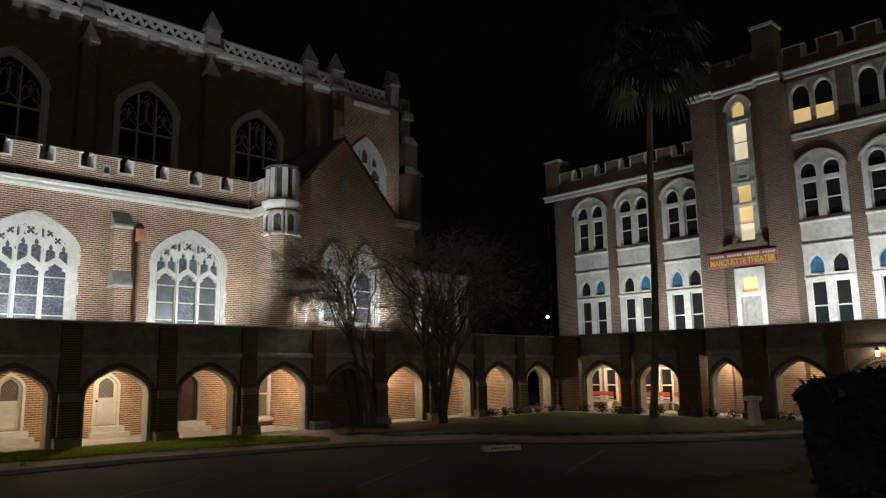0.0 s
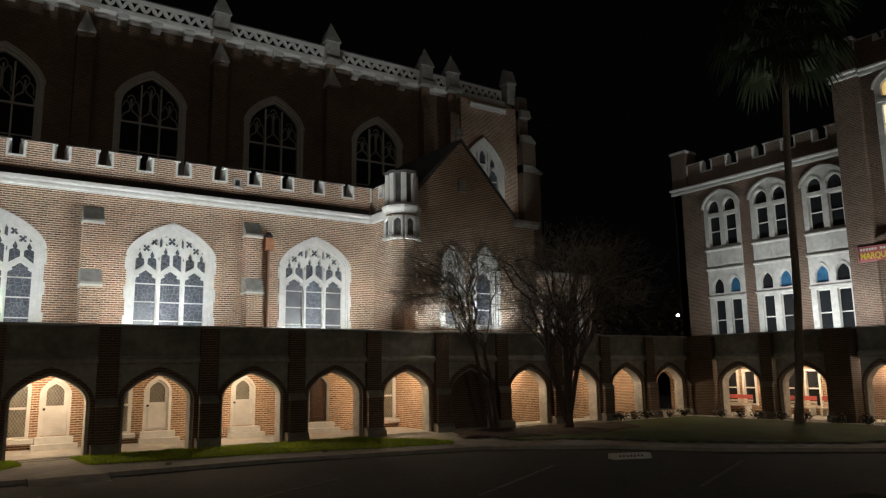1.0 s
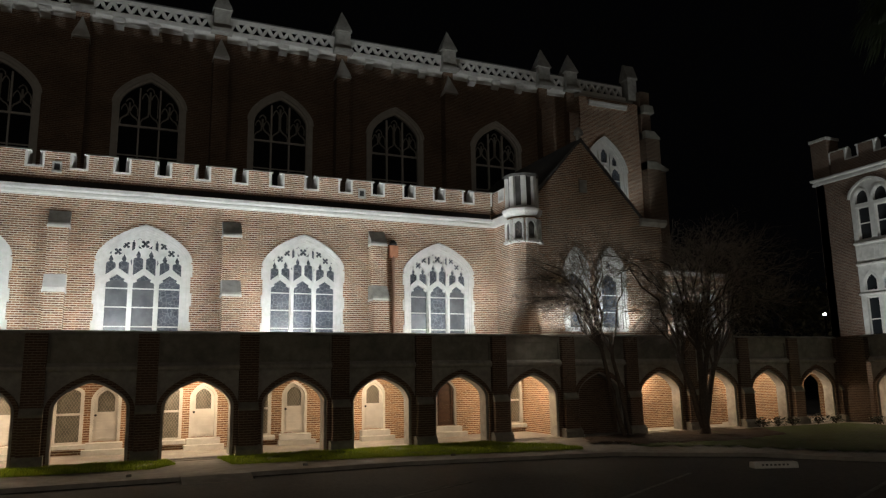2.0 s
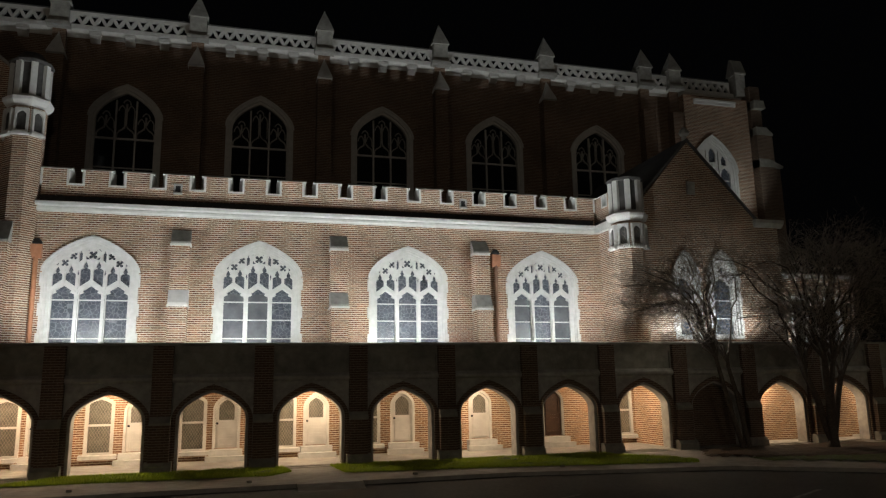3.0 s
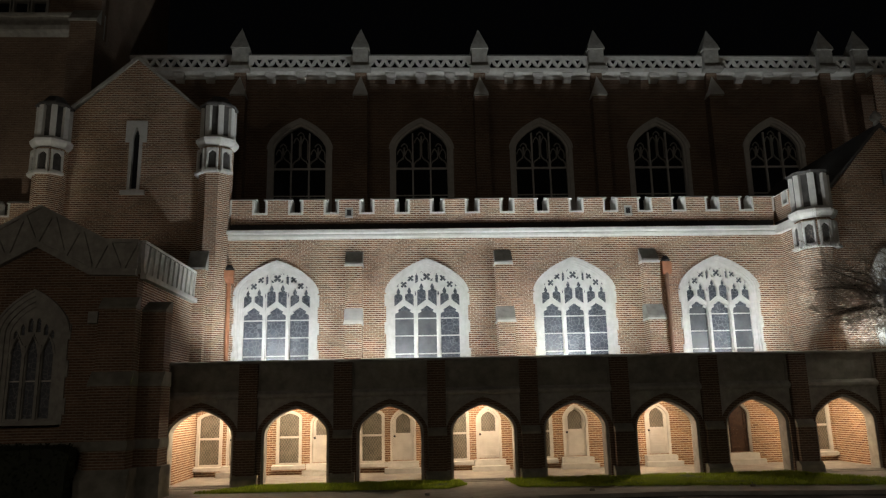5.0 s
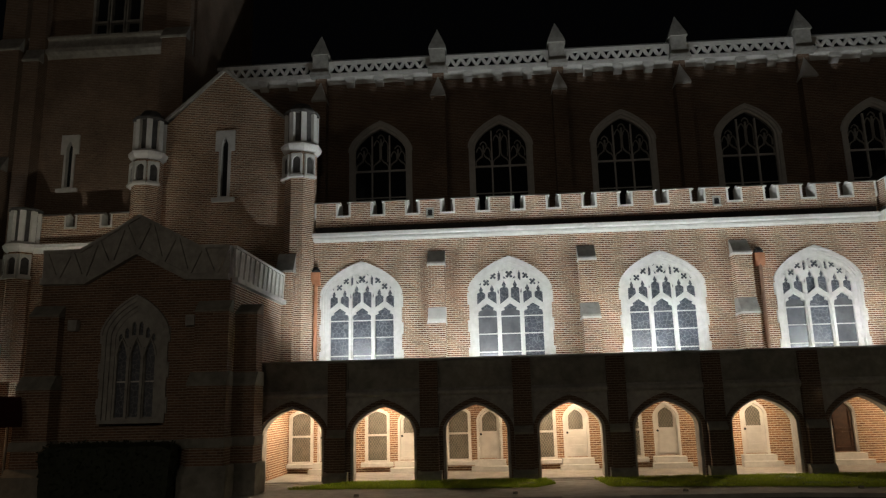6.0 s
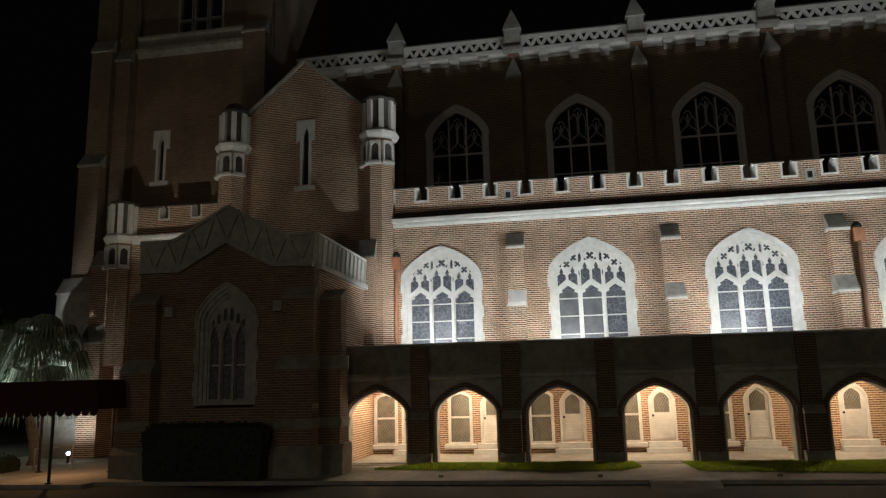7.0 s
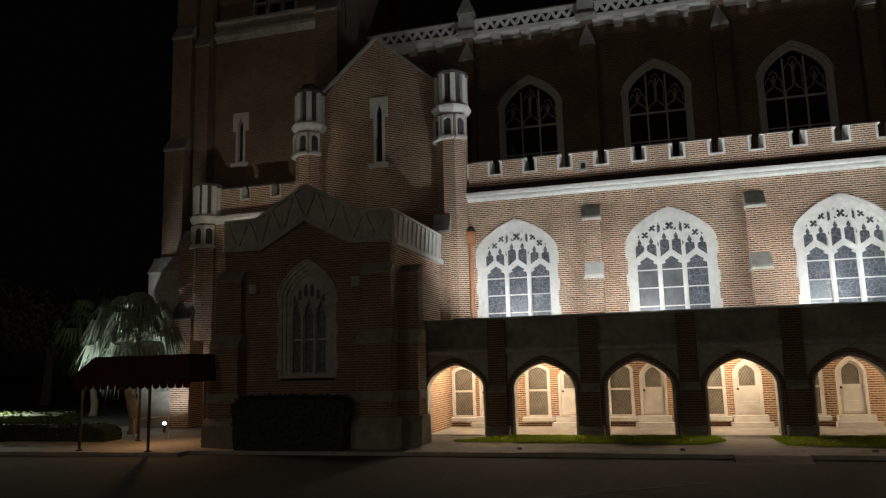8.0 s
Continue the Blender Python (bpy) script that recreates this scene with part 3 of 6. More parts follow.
BRICK_PAINT = plain("brown_painted_pipe", (0.20, 0.11, 0.07), (0.28, 0.16, 0.10), 6, 0.6)


def rain_pipe(x, z, y=-0.14, mat=COPPER, pipe=None):
    bm = B()
    tube(bm, [(x, y, 3.6), (x, y, z)], 0.09, 8)
    p = part("rain_pipe", bm, pipe or mat, church, "orange-brown painted rain pipe")
    bm = B()
    wedge(bm, [(y - 0.14, z + 0.42), (y - 0.14, z + 0.12), (y - 0.06, z - 0.12), (y + 0.10, z - 0.12), (y + 0.10, z + 0.42)], x - 0.2, x + 0.2, "x")
    part("hopper", bm, mat, p)
    bm = B()
    turned(bm, x, y + 0.02, [(0.17, z + 0.42), (0.2, z + 0.5), (0.1, z + 0.66), (0.02, z + 0.68)], 10)
    part("leaf_guard", bm, METAL, p)


rain_pipe(-1.95, 7.85)
rain_pipe(16.62, 8.02, -0.12, COPPER, BRICK_PAINT)

# clerestory: wall, windows, piers, cornice, pierced balustrade, pinnacles
CY = 5.72
holes = [arch(BAY * k, 1.58, 11.6, 15.7, 17.22) for k in range(-1, 5)]
wall(church, [rect(-9.5, 29.2, 9.9, 19.8), *holes], CY, CY + 0.6, BRICK_SHADED)
def clerestory_kit(stone, glass):
    """A tall three-light window with slender mullions, a transom and a light net of tracery in its head."""
    surround = B()
    plate(surround, [arch(0, 1.66, 11.6, 15.7, 17.34), arch(0, 1.46, 11.7, 15.68, 17.14)], -0.06, 0.34)
    plate(surround, [arch(0, 1.48, 11.65, 15.68, 17.16), arch(0, 1.34, 11.75, 15.66, 16.98)], 0.03, 0.34)
    ribbon(surround, arch(0, 1.66, 11.6, 15.7, 17.36)[2:], 0.09, -0.12, 0.0)
    ribbon(surround, arch(0, 1.35, 11.75, 15.66, 16.99)[1:], 0.05, -0.02, 0.06)
    net = B()
    for u in (-0.46, 0.46):
        ribbon(net, [(u, 11.8), (u, 16.62)], 0.075, 0.06, 0.19)
    lace = B()
    for c, top in ((-0.90, 15.86), (0.0, 16.5), (0.90, 15.86)):
        head = [(-0.40, 14.72), (-0.39, 14.94), (-0.30, 15.08), (-0.17, 15.16), (-0.06, 15.28), (0, 15.46), (0.06, 15.28), (0.17, 15.16), (0.30, 15.08), (0.39, 14.94), (0.40, 14.72)]
        ribbon(lace, [(c + u, z) for u, z in head], 0.06, 0.12, 0.2)
        ribbon(lace, [(c, 15.42), (c, top - 0.02)], 0.09, 0.12, 0.2)
        for s in (-0.21, 0.21):
            ribbon(lace, arch(c + s, 0.15, 15.2, top - 0.40, top - 0.10, 0.4, 4)[1:], 0.05, 0.14, 0.2)
        ribbon(lace, arch(c, 0.16, top - 0.06, top + 0.02, top + 0.2, 0.4, 4)[1:], 0.05, 0.14, 0.2)
    bar = B()
    plate(bar, [rect(-1.35, 1.35, 14.63, 14.72)], 0.09, 0.19)
    low = B()
    plate(low, [rect(-1.35, 1.35, 13.2, 13.25)], 0.12, 0.19)
    pane = B()
    plate(pane, [arch(0, 1.36, 11.7, 15.66, 17.0)], 0.2, 0.21)
    return [("window", surround, stone, "grey stone clerestory window with three lights"), ("mullions", net, stone, ""), ("tracery", lace, STONE_GREY, ""), ("transom", bar, stone, ""), ("saddle_bar", low, stone, ""), ("glass", pane, glass, "dark glass")]


window_set(clerestory_kit(STONE, GLASS_PLAIN), church, [(BAY * k, CY, 0) for k in range(-1, 5)])
bm = B()
wedge(bm, [(CY - 0.34, 19.92), (CY - 0.34, 20.12), (CY + 0.5, 20.16), (CY + 0.5, 19.60), (CY - 0.06, 19.60), (CY - 0.10, 19.74)], -9.5, 36.2, "x")
part("cornice", bm, STONE, church, "pale stone cornice")
bm = B()
box(bm, -9.5, 36.2, CY + 0.2, CY + 12, 19.4, 19.9)
part("nave_roof", bm, SLATE, church)
bm = B()
wedge(bm, [(CY - 0.30, 19.66), (CY - 0.30, 19.54), (CY - 0.12, 19.40), (CY - 0.004, 19.38), (CY - 0.004, 19.66)], -0.22, 0.22, "x")
box(bm, -0.27, 0.27, CY - 0.35, CY - 0.004, 19.66, 19.84)
corbel = None
for k in range(-1, 5):
    for q in (0.25, 0.5, 0.75):
        x = BAY * (k + q) - 3.15
        if corbel is None:
            corbel = part("corbel", bm, STONE, church, "stepped pale stone corbel", (x, 0, 0))
        else:
            put("corbel", corbel.data, church, "stepped pale stone corbel", (x, 0, 0))

# one balustrade length, pierced with alternating triangles
PIN_X = [BAY * k - 3.15 for k in range(-1, 5)] + [28.4, 30.38]


def balustrade(x0, x1):
    n = max(1, round((x1 - x0) / 0.54))
    p = (x1 - x0) / n
    loops = [rect(x0, x1, 20.10, 20.84)]
    for k in range(n):
        a, b = x0 + p * k, x0 + p * (k + 1)
        m = (a + b) / 2
        loops.append([(a + 0.06, 20.17), (b - 0.06, 20.17), (b - 0.11, 20.28), (m + 0.07, 20.38), (m, 20.56), (m - 0.07, 20.38), (a + 0.11, 20.28)])
        if k < n - 1:
            loops.append([(m + 0.08, 20.66), (b - 0.09, 20.52), (b, 20.34), (b + 0.09, 20.52), (b + p / 2 - 0.08, 20.66)])
    ob = wall(church, loops, CY - 0.30, CY - 0.14, STONE, name="balustrade", label="pierced pale stone balustrade")
    bm = B()
    box(bm, x0, x1, CY - 0.33, CY - 0.08, 20.842, 20.90)
    part("coping", bm, SLATE, ob)


ends = [-9.5] + PIN_X + [34.8]
for a, b in zip(ends, ends[1:]):
    if b - a > 0.95:
        balustrade(a + 0.42 if a > -9.4 else a, b - 0.42)

pin_parts = []
bm = B()
box(bm, -0.40, 0.40, -0.42, 0.30, 20.10, 21.15)
wedge(bm, [(-0.50, 20.05), (-0.50, 20.22), (-0.42, 20.32), (-0.42, 20.05)], -0.44, 0.44, "x")
r0 = [bm.verts.new((a * 0.48, b * 0.44 - 0.06, 21.12)) for a, b in ((-1, -1), (1, -1), (1, 1), (-1, 1))]
r1 = [bm.verts.new((a * 0.42, b * 0.38 - 0.06, 21.34)) for a, b in ((-1, -1), (1, -1), (1, 1), (-1, 1))]
tip = bm.verts.new((0, -0.06, 22.44))
for j in range(4):
    bm.faces.new((r0[j], r0[(j + 1) % 4], r1[(j + 1) % 4], r1[j]))
    bm.faces.new((r1[j], r1[(j + 1) % 4], tip))
bm.faces.new(r0[::-1])
box(bm, -0.52, 0.52, -0.62, 0.30, 19.86, 20.05)
pin_me = part("pinnacle", bm, STONE_GREY, church, "pointed grey stone pinnacle", (PIN_X[0], CY - 0.15, 0)).data
bm = B()
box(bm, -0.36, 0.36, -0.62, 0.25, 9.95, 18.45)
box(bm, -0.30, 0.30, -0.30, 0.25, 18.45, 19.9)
pier_me = part("pilaster", bm, BRICK_SHADED, church, "", (PIN_X[0], CY, 0)).data
bm = B()
r0 = [bm.verts.new((a * 0.40, b * 0.40, 18.42)) for a, b in ((-1, -1), (1, -1), (1, 1), (-1, 1))]
r1 = [bm.verts.new((a * 0.36, b * 0.36, 18.58)) for a, b in ((-1, -1), (1, -1), (1, 1), (-1, 1))]
tip = bm.verts.new((0, 0.10, 19.66))
for j in range(4):
    bm.faces.new((r0[j], r0[(j + 1) % 4], r1[(j + 1) % 4], r1[j]))
    bm.faces.new((r1[j], r1[(j + 1) % 4], tip))
bm.faces.new(r0[::-1])
gab_me = part("gablet", bm, STONE, church, "small pale stone gablet", (PIN_X[0], CY - 0.42, 0)).data
for x in PIN_X[1:]:
    put("pinnacle", pin_me, church, "pointed grey stone pinnacle", (x, CY - 0.15, 0))
    put("pilaster", pier_me, church, "", (x, CY, 0))
    if x < 28:
        put("gablet", gab_me, church, "small pale stone gablet", (x, CY - 0.42, 0))

bm = B()
box(bm, -0.34, 0.34, -0.34, 0.34, 19.9, 21.3)
wedge(bm, [(-0.42, 21.3), (0.42, 21.3), (0.42, 21.42), (0.06, 22.35), (-0.06, 22.35), (-0.42, 21.42)], -0.42, 0.40, "x")
part("corner_pinnacle", bm, STONE_GREY, church, "saddle-roofed grey stone corner pinnacle", (34.95, CY - 0.3, 0))

# east end of the nave
wall(church, [rect(29.2, 30.75, 9.9, 19.6)], CY - 0.02, CY + 0.4, BRICK_SHADED, name="east_recess_wall")
wall(church, [rect(CY - 0.1, CY + 0.4, 9.9, 19.6)], 30.76, 30.9, BRICK_SHADED, "x", name="east_return")
wall(church, [rect(30.75, 35.9, 9.9, 19.6), arch(32.45, 1.5, 12.2, 14.9, 17.0)], CY - 0.7, CY - 0.1, BRICK, name="east_bay_wall")
pierced = [(0.0, 0.22, 15.5, 16.4), (-0.78, 0.18, 15.35, 15.95), (0.78, 0.18, 15.35, 15.95)]
window_set(window_kit(1.60, 1.24, 12.2, 14.9, 17.1, 16.7, 3, 15.2, pierced, (14.4, 13.2), 0.05, False, STONE, GLASS, "y", 16.2), church, [(32.45, CY - 0.7, 0)])
bm = B()
box(bm, 31.4, 34.3, CY - 0.80, CY - 0.70, 19.06, 19.36)
box(bm, 31.4, 34.3, CY - 0.86, CY - 0.80, 19.24, 19.36)
part("string_course", bm, STONE, church, "pale stone band")
bm = B()
box(bm, 35.2, 36.3, CY - 1.3, CY + 12, 0, 17.2)
box(bm, 35.2, 35.95, CY - 1.0, CY + 12, 17.2, 20.4)
box(bm, 36.3, 36.8, CY - 1.1, CY + 3, 0, 15.2)
part("end_buttress", bm, BRICK_DARK, church)
for z, x in ((17.2, 36.34), (15.2, 36.84), (18.9, 35.99)):
    bm = B()
    wedge(bm, [(35.2, z), (x, z), (x, z + 0.12), (35.9, z + 0.5), (35.2, z + 0.5)], CY - 1.34, CY - 0.6, "y")
    part("weathering", bm, CONCRETE, church)

# transept in front of the eastern bays
TX0, TX1, TY = 21.9, 29.6, -2.85
wall(church, [[(TX0, 3.1), (TX1, 3.1), (TX1, 10.0), (25.1 + 3.3, 10.0), (25.1, 13.5), (25.1 - 3.1, 10.0), (TX0, 10.0)], arch(24.5, 0.66, 4.6, 7.0, 8.3), arch(26.4, 0.78, 4.6, 7.0, 8.35)], TY, TY + 0.5, BRICK, name="transept_front")
wall(church, [rect(TY + 0.02, CY, 3.1, 10.0)], TX0 - 0.002, TX0 + 0.5, BRICK, "x", name="transept_side")
wall(church, [rect(TY + 0.02, CY, 3.1, 10.0)], TX1 - 0.5, TX1 + 0.002, BRICK, "x", name="transept_side")
kit = window_kit(0.70, 0.42, 4.5, 7.0, 8.35, 7.95, 1, 7.2, [(0, 0.16, 7.4, 7.75)], (6.2, 5.4), 0.06, True)
window_set(kit, church, [(24.5, TY, 0)], "tall pale stone lancet window")
kit = window_kit(0.84, 0.52, 4.5, 7.0, 8.42, 8.0, 1, 7.2, [(0, 0.18, 7.4, 7.8)], (6.2, 5.4), 0.06, True)
window_set(kit, church, [(26.4, TY, 0)], "tall pale stone lancet window")
bm = B()
for s in (-1, 1):
    wedge(bm, [(25.1, 13.5), (25.1 + s * 3.45, 9.8), (25.1 + s * 3.45, 9.98), (25.1, 13.68)], TY - 0.08, CY, "y")
part("gable_coping", bm, SLATE, church)
bm = B()
turned(bm, 25.1, TY + 0.1, [(0.15, 13.6), (0.12, 13.8), (0.24, 13.9), (0.22, 14.05), (0.04, 14.25)], 8)
part("gable_finial", bm, STONE_GREY, church)
bm = B()
box(bm, 24.9, 25.3, TY - 0.10, TY - 0.004, 11.0, 11.6)
part("gable_shield", bm, STONE_GREY, church)
bm = B()
for y0, y1, x0, x1 in ((TY - 0.26, 0.0, TX0 - 0.26, TX0 + 0.02),):
    box(bm, x0, x1, y0, y1, 9.62, 9.98)
part("cornice", bm, STONE, church, "white stone cornice of the transept")
bm = B()
wedge(bm, [(TY - 0.26, 9.8), (TY - 0.26, 9.96), (TY + 0.02, 9.99), (TY + 0.02, 9.62), (TY - 0.1, 9.62)], 28.3, TX1 + 0.2, "x")
part("kneeler", bm, STONE_GREY, church, "grey stone kneeler of the gable")
merlons(church, TY + 1.0, 0.3, 10.0, 10.75, 11.45, TX0 - 0.02, TX0 + 0.32, 0.8, 0.5, "x")


# limestone coloured dark to give the shade inside lantern panels and niches
LANTERN = plain("recess_shade_limestone", (0.045, 0.042, 0.04), (0.10, 0.095, 0.09), 4, 0.85)


def turret(x, y, r, z0, zc, zt, dome, name="turret", lower=True):
    """An octagonal brick corner turret with a stone collar, a panelled lantern and a small dome."""
    bm = B()
    turned(bm, x, y, [(r, z0), (r, zc - 0.25)])
    t = part(name, bm, BRICK, church, "octagonal brick turret with stone collar")
    bm = B()
    turned(bm, x, y, [(r, zc - 0.32), (r + 0.10, zc - 0.25), (r + 0.20, zc - 0.10), (r + 0.22, zc + 0.02), (r + 0.05, zc + 0.16)])
    part("collar", bm, STONE, t, "white stone collar")
    bm = B()
    turned(bm, x, y, [(r - 0.05, zc + 0.1), (r - 0.05, zt), (r + 0.10, zt + 0.02), (r + 0.13, zt + 0.12), (r - 0.03, zt + 0.18)])
    part("lantern", bm, LANTERN, t, "panelled stone lantern with painted recess shade")
    bm = B()
    box(bm, -0.115, 0.115, -0.05, 0.10, zc + 0.12, zt + 0.01)
    me = None
    for j in range(8):
        a = radians(22.5 + 45 * j)
        m = Matrix.Translation((x + r * math.cos(a), y + r * math.sin(a), 0)) @ pose(0, 0, 0, 0, 0, 22.5 + 45 * j + 90)
        if me is None:
            q = part("lantern_shaft", bm, STONE, t)
            me = q.data
        else:
            q = put("lantern_shaft", me, t)
        q.matrix_basis = m
    if dome:
        bm = B()
        turned(bm, x, y, [(r - 0.06, zt + 0.14), (r - 0.12, zt + 0.32), (r * 0.55, zt + 0.55), (0.05, zt + 0.66)], 8)
        part("dome", bm, SLATE, t)
    if lower:
        for j in (4, 5, 6, 7):
            a = radians(45 * j)
            cx, cy = x + (r - 0.06) * math.cos(a), y + (r - 0.06) * math.sin(a)
            bm = B()
            plate(bm, [rect(-0.24, 0.24, zc - 1.45, zc - 0.45), arch(0, 0.17, zc - 1.34, zc - 0.72, zc - 0.55, 0.5, 4)], -0.16, -0.02)
            box(bm, -0.28, 0.28, -0.22, 0.02, zc - 1.52, zc - 1.42)
            n = part("stone_niche", bm, STONE, t, "pale stone niche panel")
            n.matrix_basis = Matrix.Translation((cx, cy, 0)) @ pose(0, 0, 0, 0, 0, 45 * j + 90)
            bm = B()
            box(bm, -0.16, 0.16, -0.075, -0.025, zc - 1.32, zc - 0.56)
            part("niche_back", bm, LANTERN, n, "recess with painted shade")


turret(-2.72, 0.05, 0.70, 3.1, 13.95, 15.45, True)
bm = B()
box(bm, -3.42, -2.72, -0.98, -0.2, 3.1, 8.2)
b = part("turret_buttress", bm, BRICK, church, "brick buttress below the turret")
bm = B()
wedge(bm, [(-1.02, 8.2), (-1.02, 8.28), (-0.62, 9.05), (-0.2, 9.05), (-0.2, 8.2)], -3.45, -2.69, "x")
part("weathering", bm, STONE_GREY, b, "sloped grey stone weathering")
turret(-9.75, 0.05, 0.66, 0.0, 13.95, 15.5, True)
turret(-15.3, 0.05, 0.60, 4.0, 9.95, 11.5, False, lower=True)
turret(21.85, -2.75, 0.70, 3.9, 9.85, 11.35, False, lower=True)

# low annex beyond the transept
wall(church, [rect(30.4, 35.4, 2.9, 7.6), *[rect(x - 0.4, x + 0.4, 4.4, 6.6) for x in (32.0, 34.0)]], -1.0, -0.6, BRICK, name="annex_wall")
for x in (32.0, 34.0):
    bm = B()
    plate(bm, [rect(x - 0.5, x + 0.5, 4.3, 6.7), rect(x - 0.36, x + 0.36, 4.44, 6.56)], -1.06, -0.8)
    w = part("window", bm, STONE, church, "pale stone annex window")
    bm = B()
    plate(bm, [rect(x - 0.4, x + 0.4, 4.4, 6.6)], -0.84, -0.83)
    part("glass", bm, GLASS_PLAIN, w)
bm = B()
box(bm, 30.3, 35.5, -1.1, -0.5, 7.6, 7.8)
part("coping", bm, STONE_GREY, church)

# gabled stair bay between the turrets
wall(church, [[(-9.4, 3.0), (-3.2, 3.0), (-3.2, 15.2), (-6.42, 18.0), (-9.4, 15.2)], arch(-6.28, 0.19, 11.97, 14.3, 14.78)], 0.25, 0.75, BRICK, name="gable_wall")
bm = B()
for s in (-1, 1):
    wedge(bm, [(-6.42, 17.98), (-6.42 + s * 3.1, 15.28), (-6.42 + s * 3.1, 15.44), (-6.42, 18.16)], 0.15, CY + 0.3, "y")
part("gable_coping", bm, STONE_GREY, church, "thin stone coping of the gable")


def slit(u, d, z0, z1, half):
    bm = B()
    out = [(u - half - 0.12, z0 - 0.1), (u + half + 0.12, z0 - 0.1), (u + half + 0.12, z1 - 0.7), (u + half + 0.30, z1 - 0.7), (u + half + 0.30, z1 + 0.28), (u - half - 0.30, z1 + 0.28), (u - half - 0.30, z1 - 0.7), (u - half - 0.12, z1 - 0.7)]
    plate(bm, [out, arch(u, half, z0, z1 - 0.45, z1, 0.7, 4)], d - 0.07, d + 0.25)
    box(bm, u - half - 0.36, u + half + 0.36, d - 0.16, d + 0.02, z0 - 0.26, z0 - 0.08)
    w = part("slit_window", bm, STONE, church, "tall narrow pale stone slit window")
    bm = B()
    plate(bm, [rect(u - half, u + half, z0, z1)], d + 0.16, d + 0.17)
    part("glass", bm, GLASS_PLAIN, w)


slit(-6.28, 0.25, 11.97, 14.8, 0.15)

# west aisle wall by the tower, with its battlement
wall(church, [rect(-15.3, -9.4, 3.0, 10.0)], 0.02, 0.6, BRICK)
bm = B()
wedge(bm, [(-0.28, 9.82), (-0.28, 9.97), (0.5, 10.02), (0.5, 9.6), (-0.06, 9.6), (-0.22, 9.78)], -15.3, -10.2, "x")
part("cornice", bm, STONE, church, "white stone cornice")
merlons(church, -14.7, -10.3, 10.02, 10.78, 11.5, 0.3, 0.62, 0.95, 0.55)

# bell tower
TWY = 1.9
wall(church, [rect(-17.2, -8.9, 0, 20.0), arch(-14.62, 0.19, 13.25, 15.1, 15.6)], TWY, TWY + 0.6, BRICK_TOWER, name="tower_wall")
slit(-14.62, TWY, 13.25, 15.62, 0.15)
wall(church, [rect(-16.6, -9.4, 20.4, 32.0), *[arch(-12.9 + u, 0.36, 21.2, 27.0, 28.0) for u in (-0.85, 0, 0.85)]], TWY + 0.35, TWY + 0.9, BRICK_TOWER, name="tower_wall")
bm = B()
wedge(bm, [(TWY - 0.30, 20.22), (TWY - 0.30, 20.42), (TWY - 0.12, 20.52), (TWY - 0.10, 20.95), (TWY - 0.20, 21.02), (TWY - 0.20, 21.14), (TWY + 0.35, 21.4), (TWY + 0.8, 21.4), (TWY + 0.8, 19.86), (TWY - 0.02, 19.98), (TWY - 0.10, 20.16)], -17.2, -9.0, "x")
part("string_course", bm, STONE_GREY, church, "sloped grey stone string course")
for u in (-0.85, 0, 0.85):
    bm = B()
    plate(bm, [arch(-12.9 + u, 0.46, 21.1, 27.0, 28.1), arch(-12.9 + u, 0.32, 21.3, 27.0, 27.9)], TWY + 0.27, TWY + 0.6)
    plate(bm, [rect(-12.9 + u - 0.34, -12.9 + u + 0.34, 22.0, 22.12)], TWY + 0.3, TWY + 0.5)
    w = part("belfry_window", bm, STONE_GREY, church, "tall stone belfry opening")
    bm = B()
    plate(bm, [rect(-12.9 + u - 0.34, -12.9 + u + 0.34, 21.3, 28)], TWY + 0.52, TWY + 0.54)
    part("glass", bm, GLASS_PLAIN, w)
wall(church, [rect(TWY + 0.6, TWY + 9, 0, 32.0)], -17.2, -16.6, BRICK_TOWER, "x", name="tower_wall")
wall(church, [rect(TWY + 0.6, TWY + 9, 0, 32.0)], -9.5, -8.9, BRICK_TOWER, "x", name="tower_wall")


def tower_buttress(x0, x1, steps):
    """A tall buttress that steps back as it rises."""
    bm = B()
    outline = [(TWY + 0.02, steps[0][0])]
    for z0, z1, y in steps:
        outline += [(y, z0), (y, z1)]
    outline.append((TWY + 0.02, steps[-1][1]))
    wedge(bm, outline, x0, x1, "x")
    b = part("tower_buttress", bm, BRICK_TOWER, church)
    for i, (z0, z1, y) in enumerate(steps):
        nxt = steps[i + 1][2] if i + 1 < len(steps) else y + 0.5
        bm = B()
        wedge(bm, [(y - 0.06, z1 - 0.02), (y - 0.06, z1 + 0.1), (nxt - 0.01, z1 + 0.75), (nxt - 0.01, z1 - 0.02)], x0 - 0.05, x1 + 0.05, "x")
        part("weathering", bm, STONE_GREY, b, "sloped grey stone weathering")


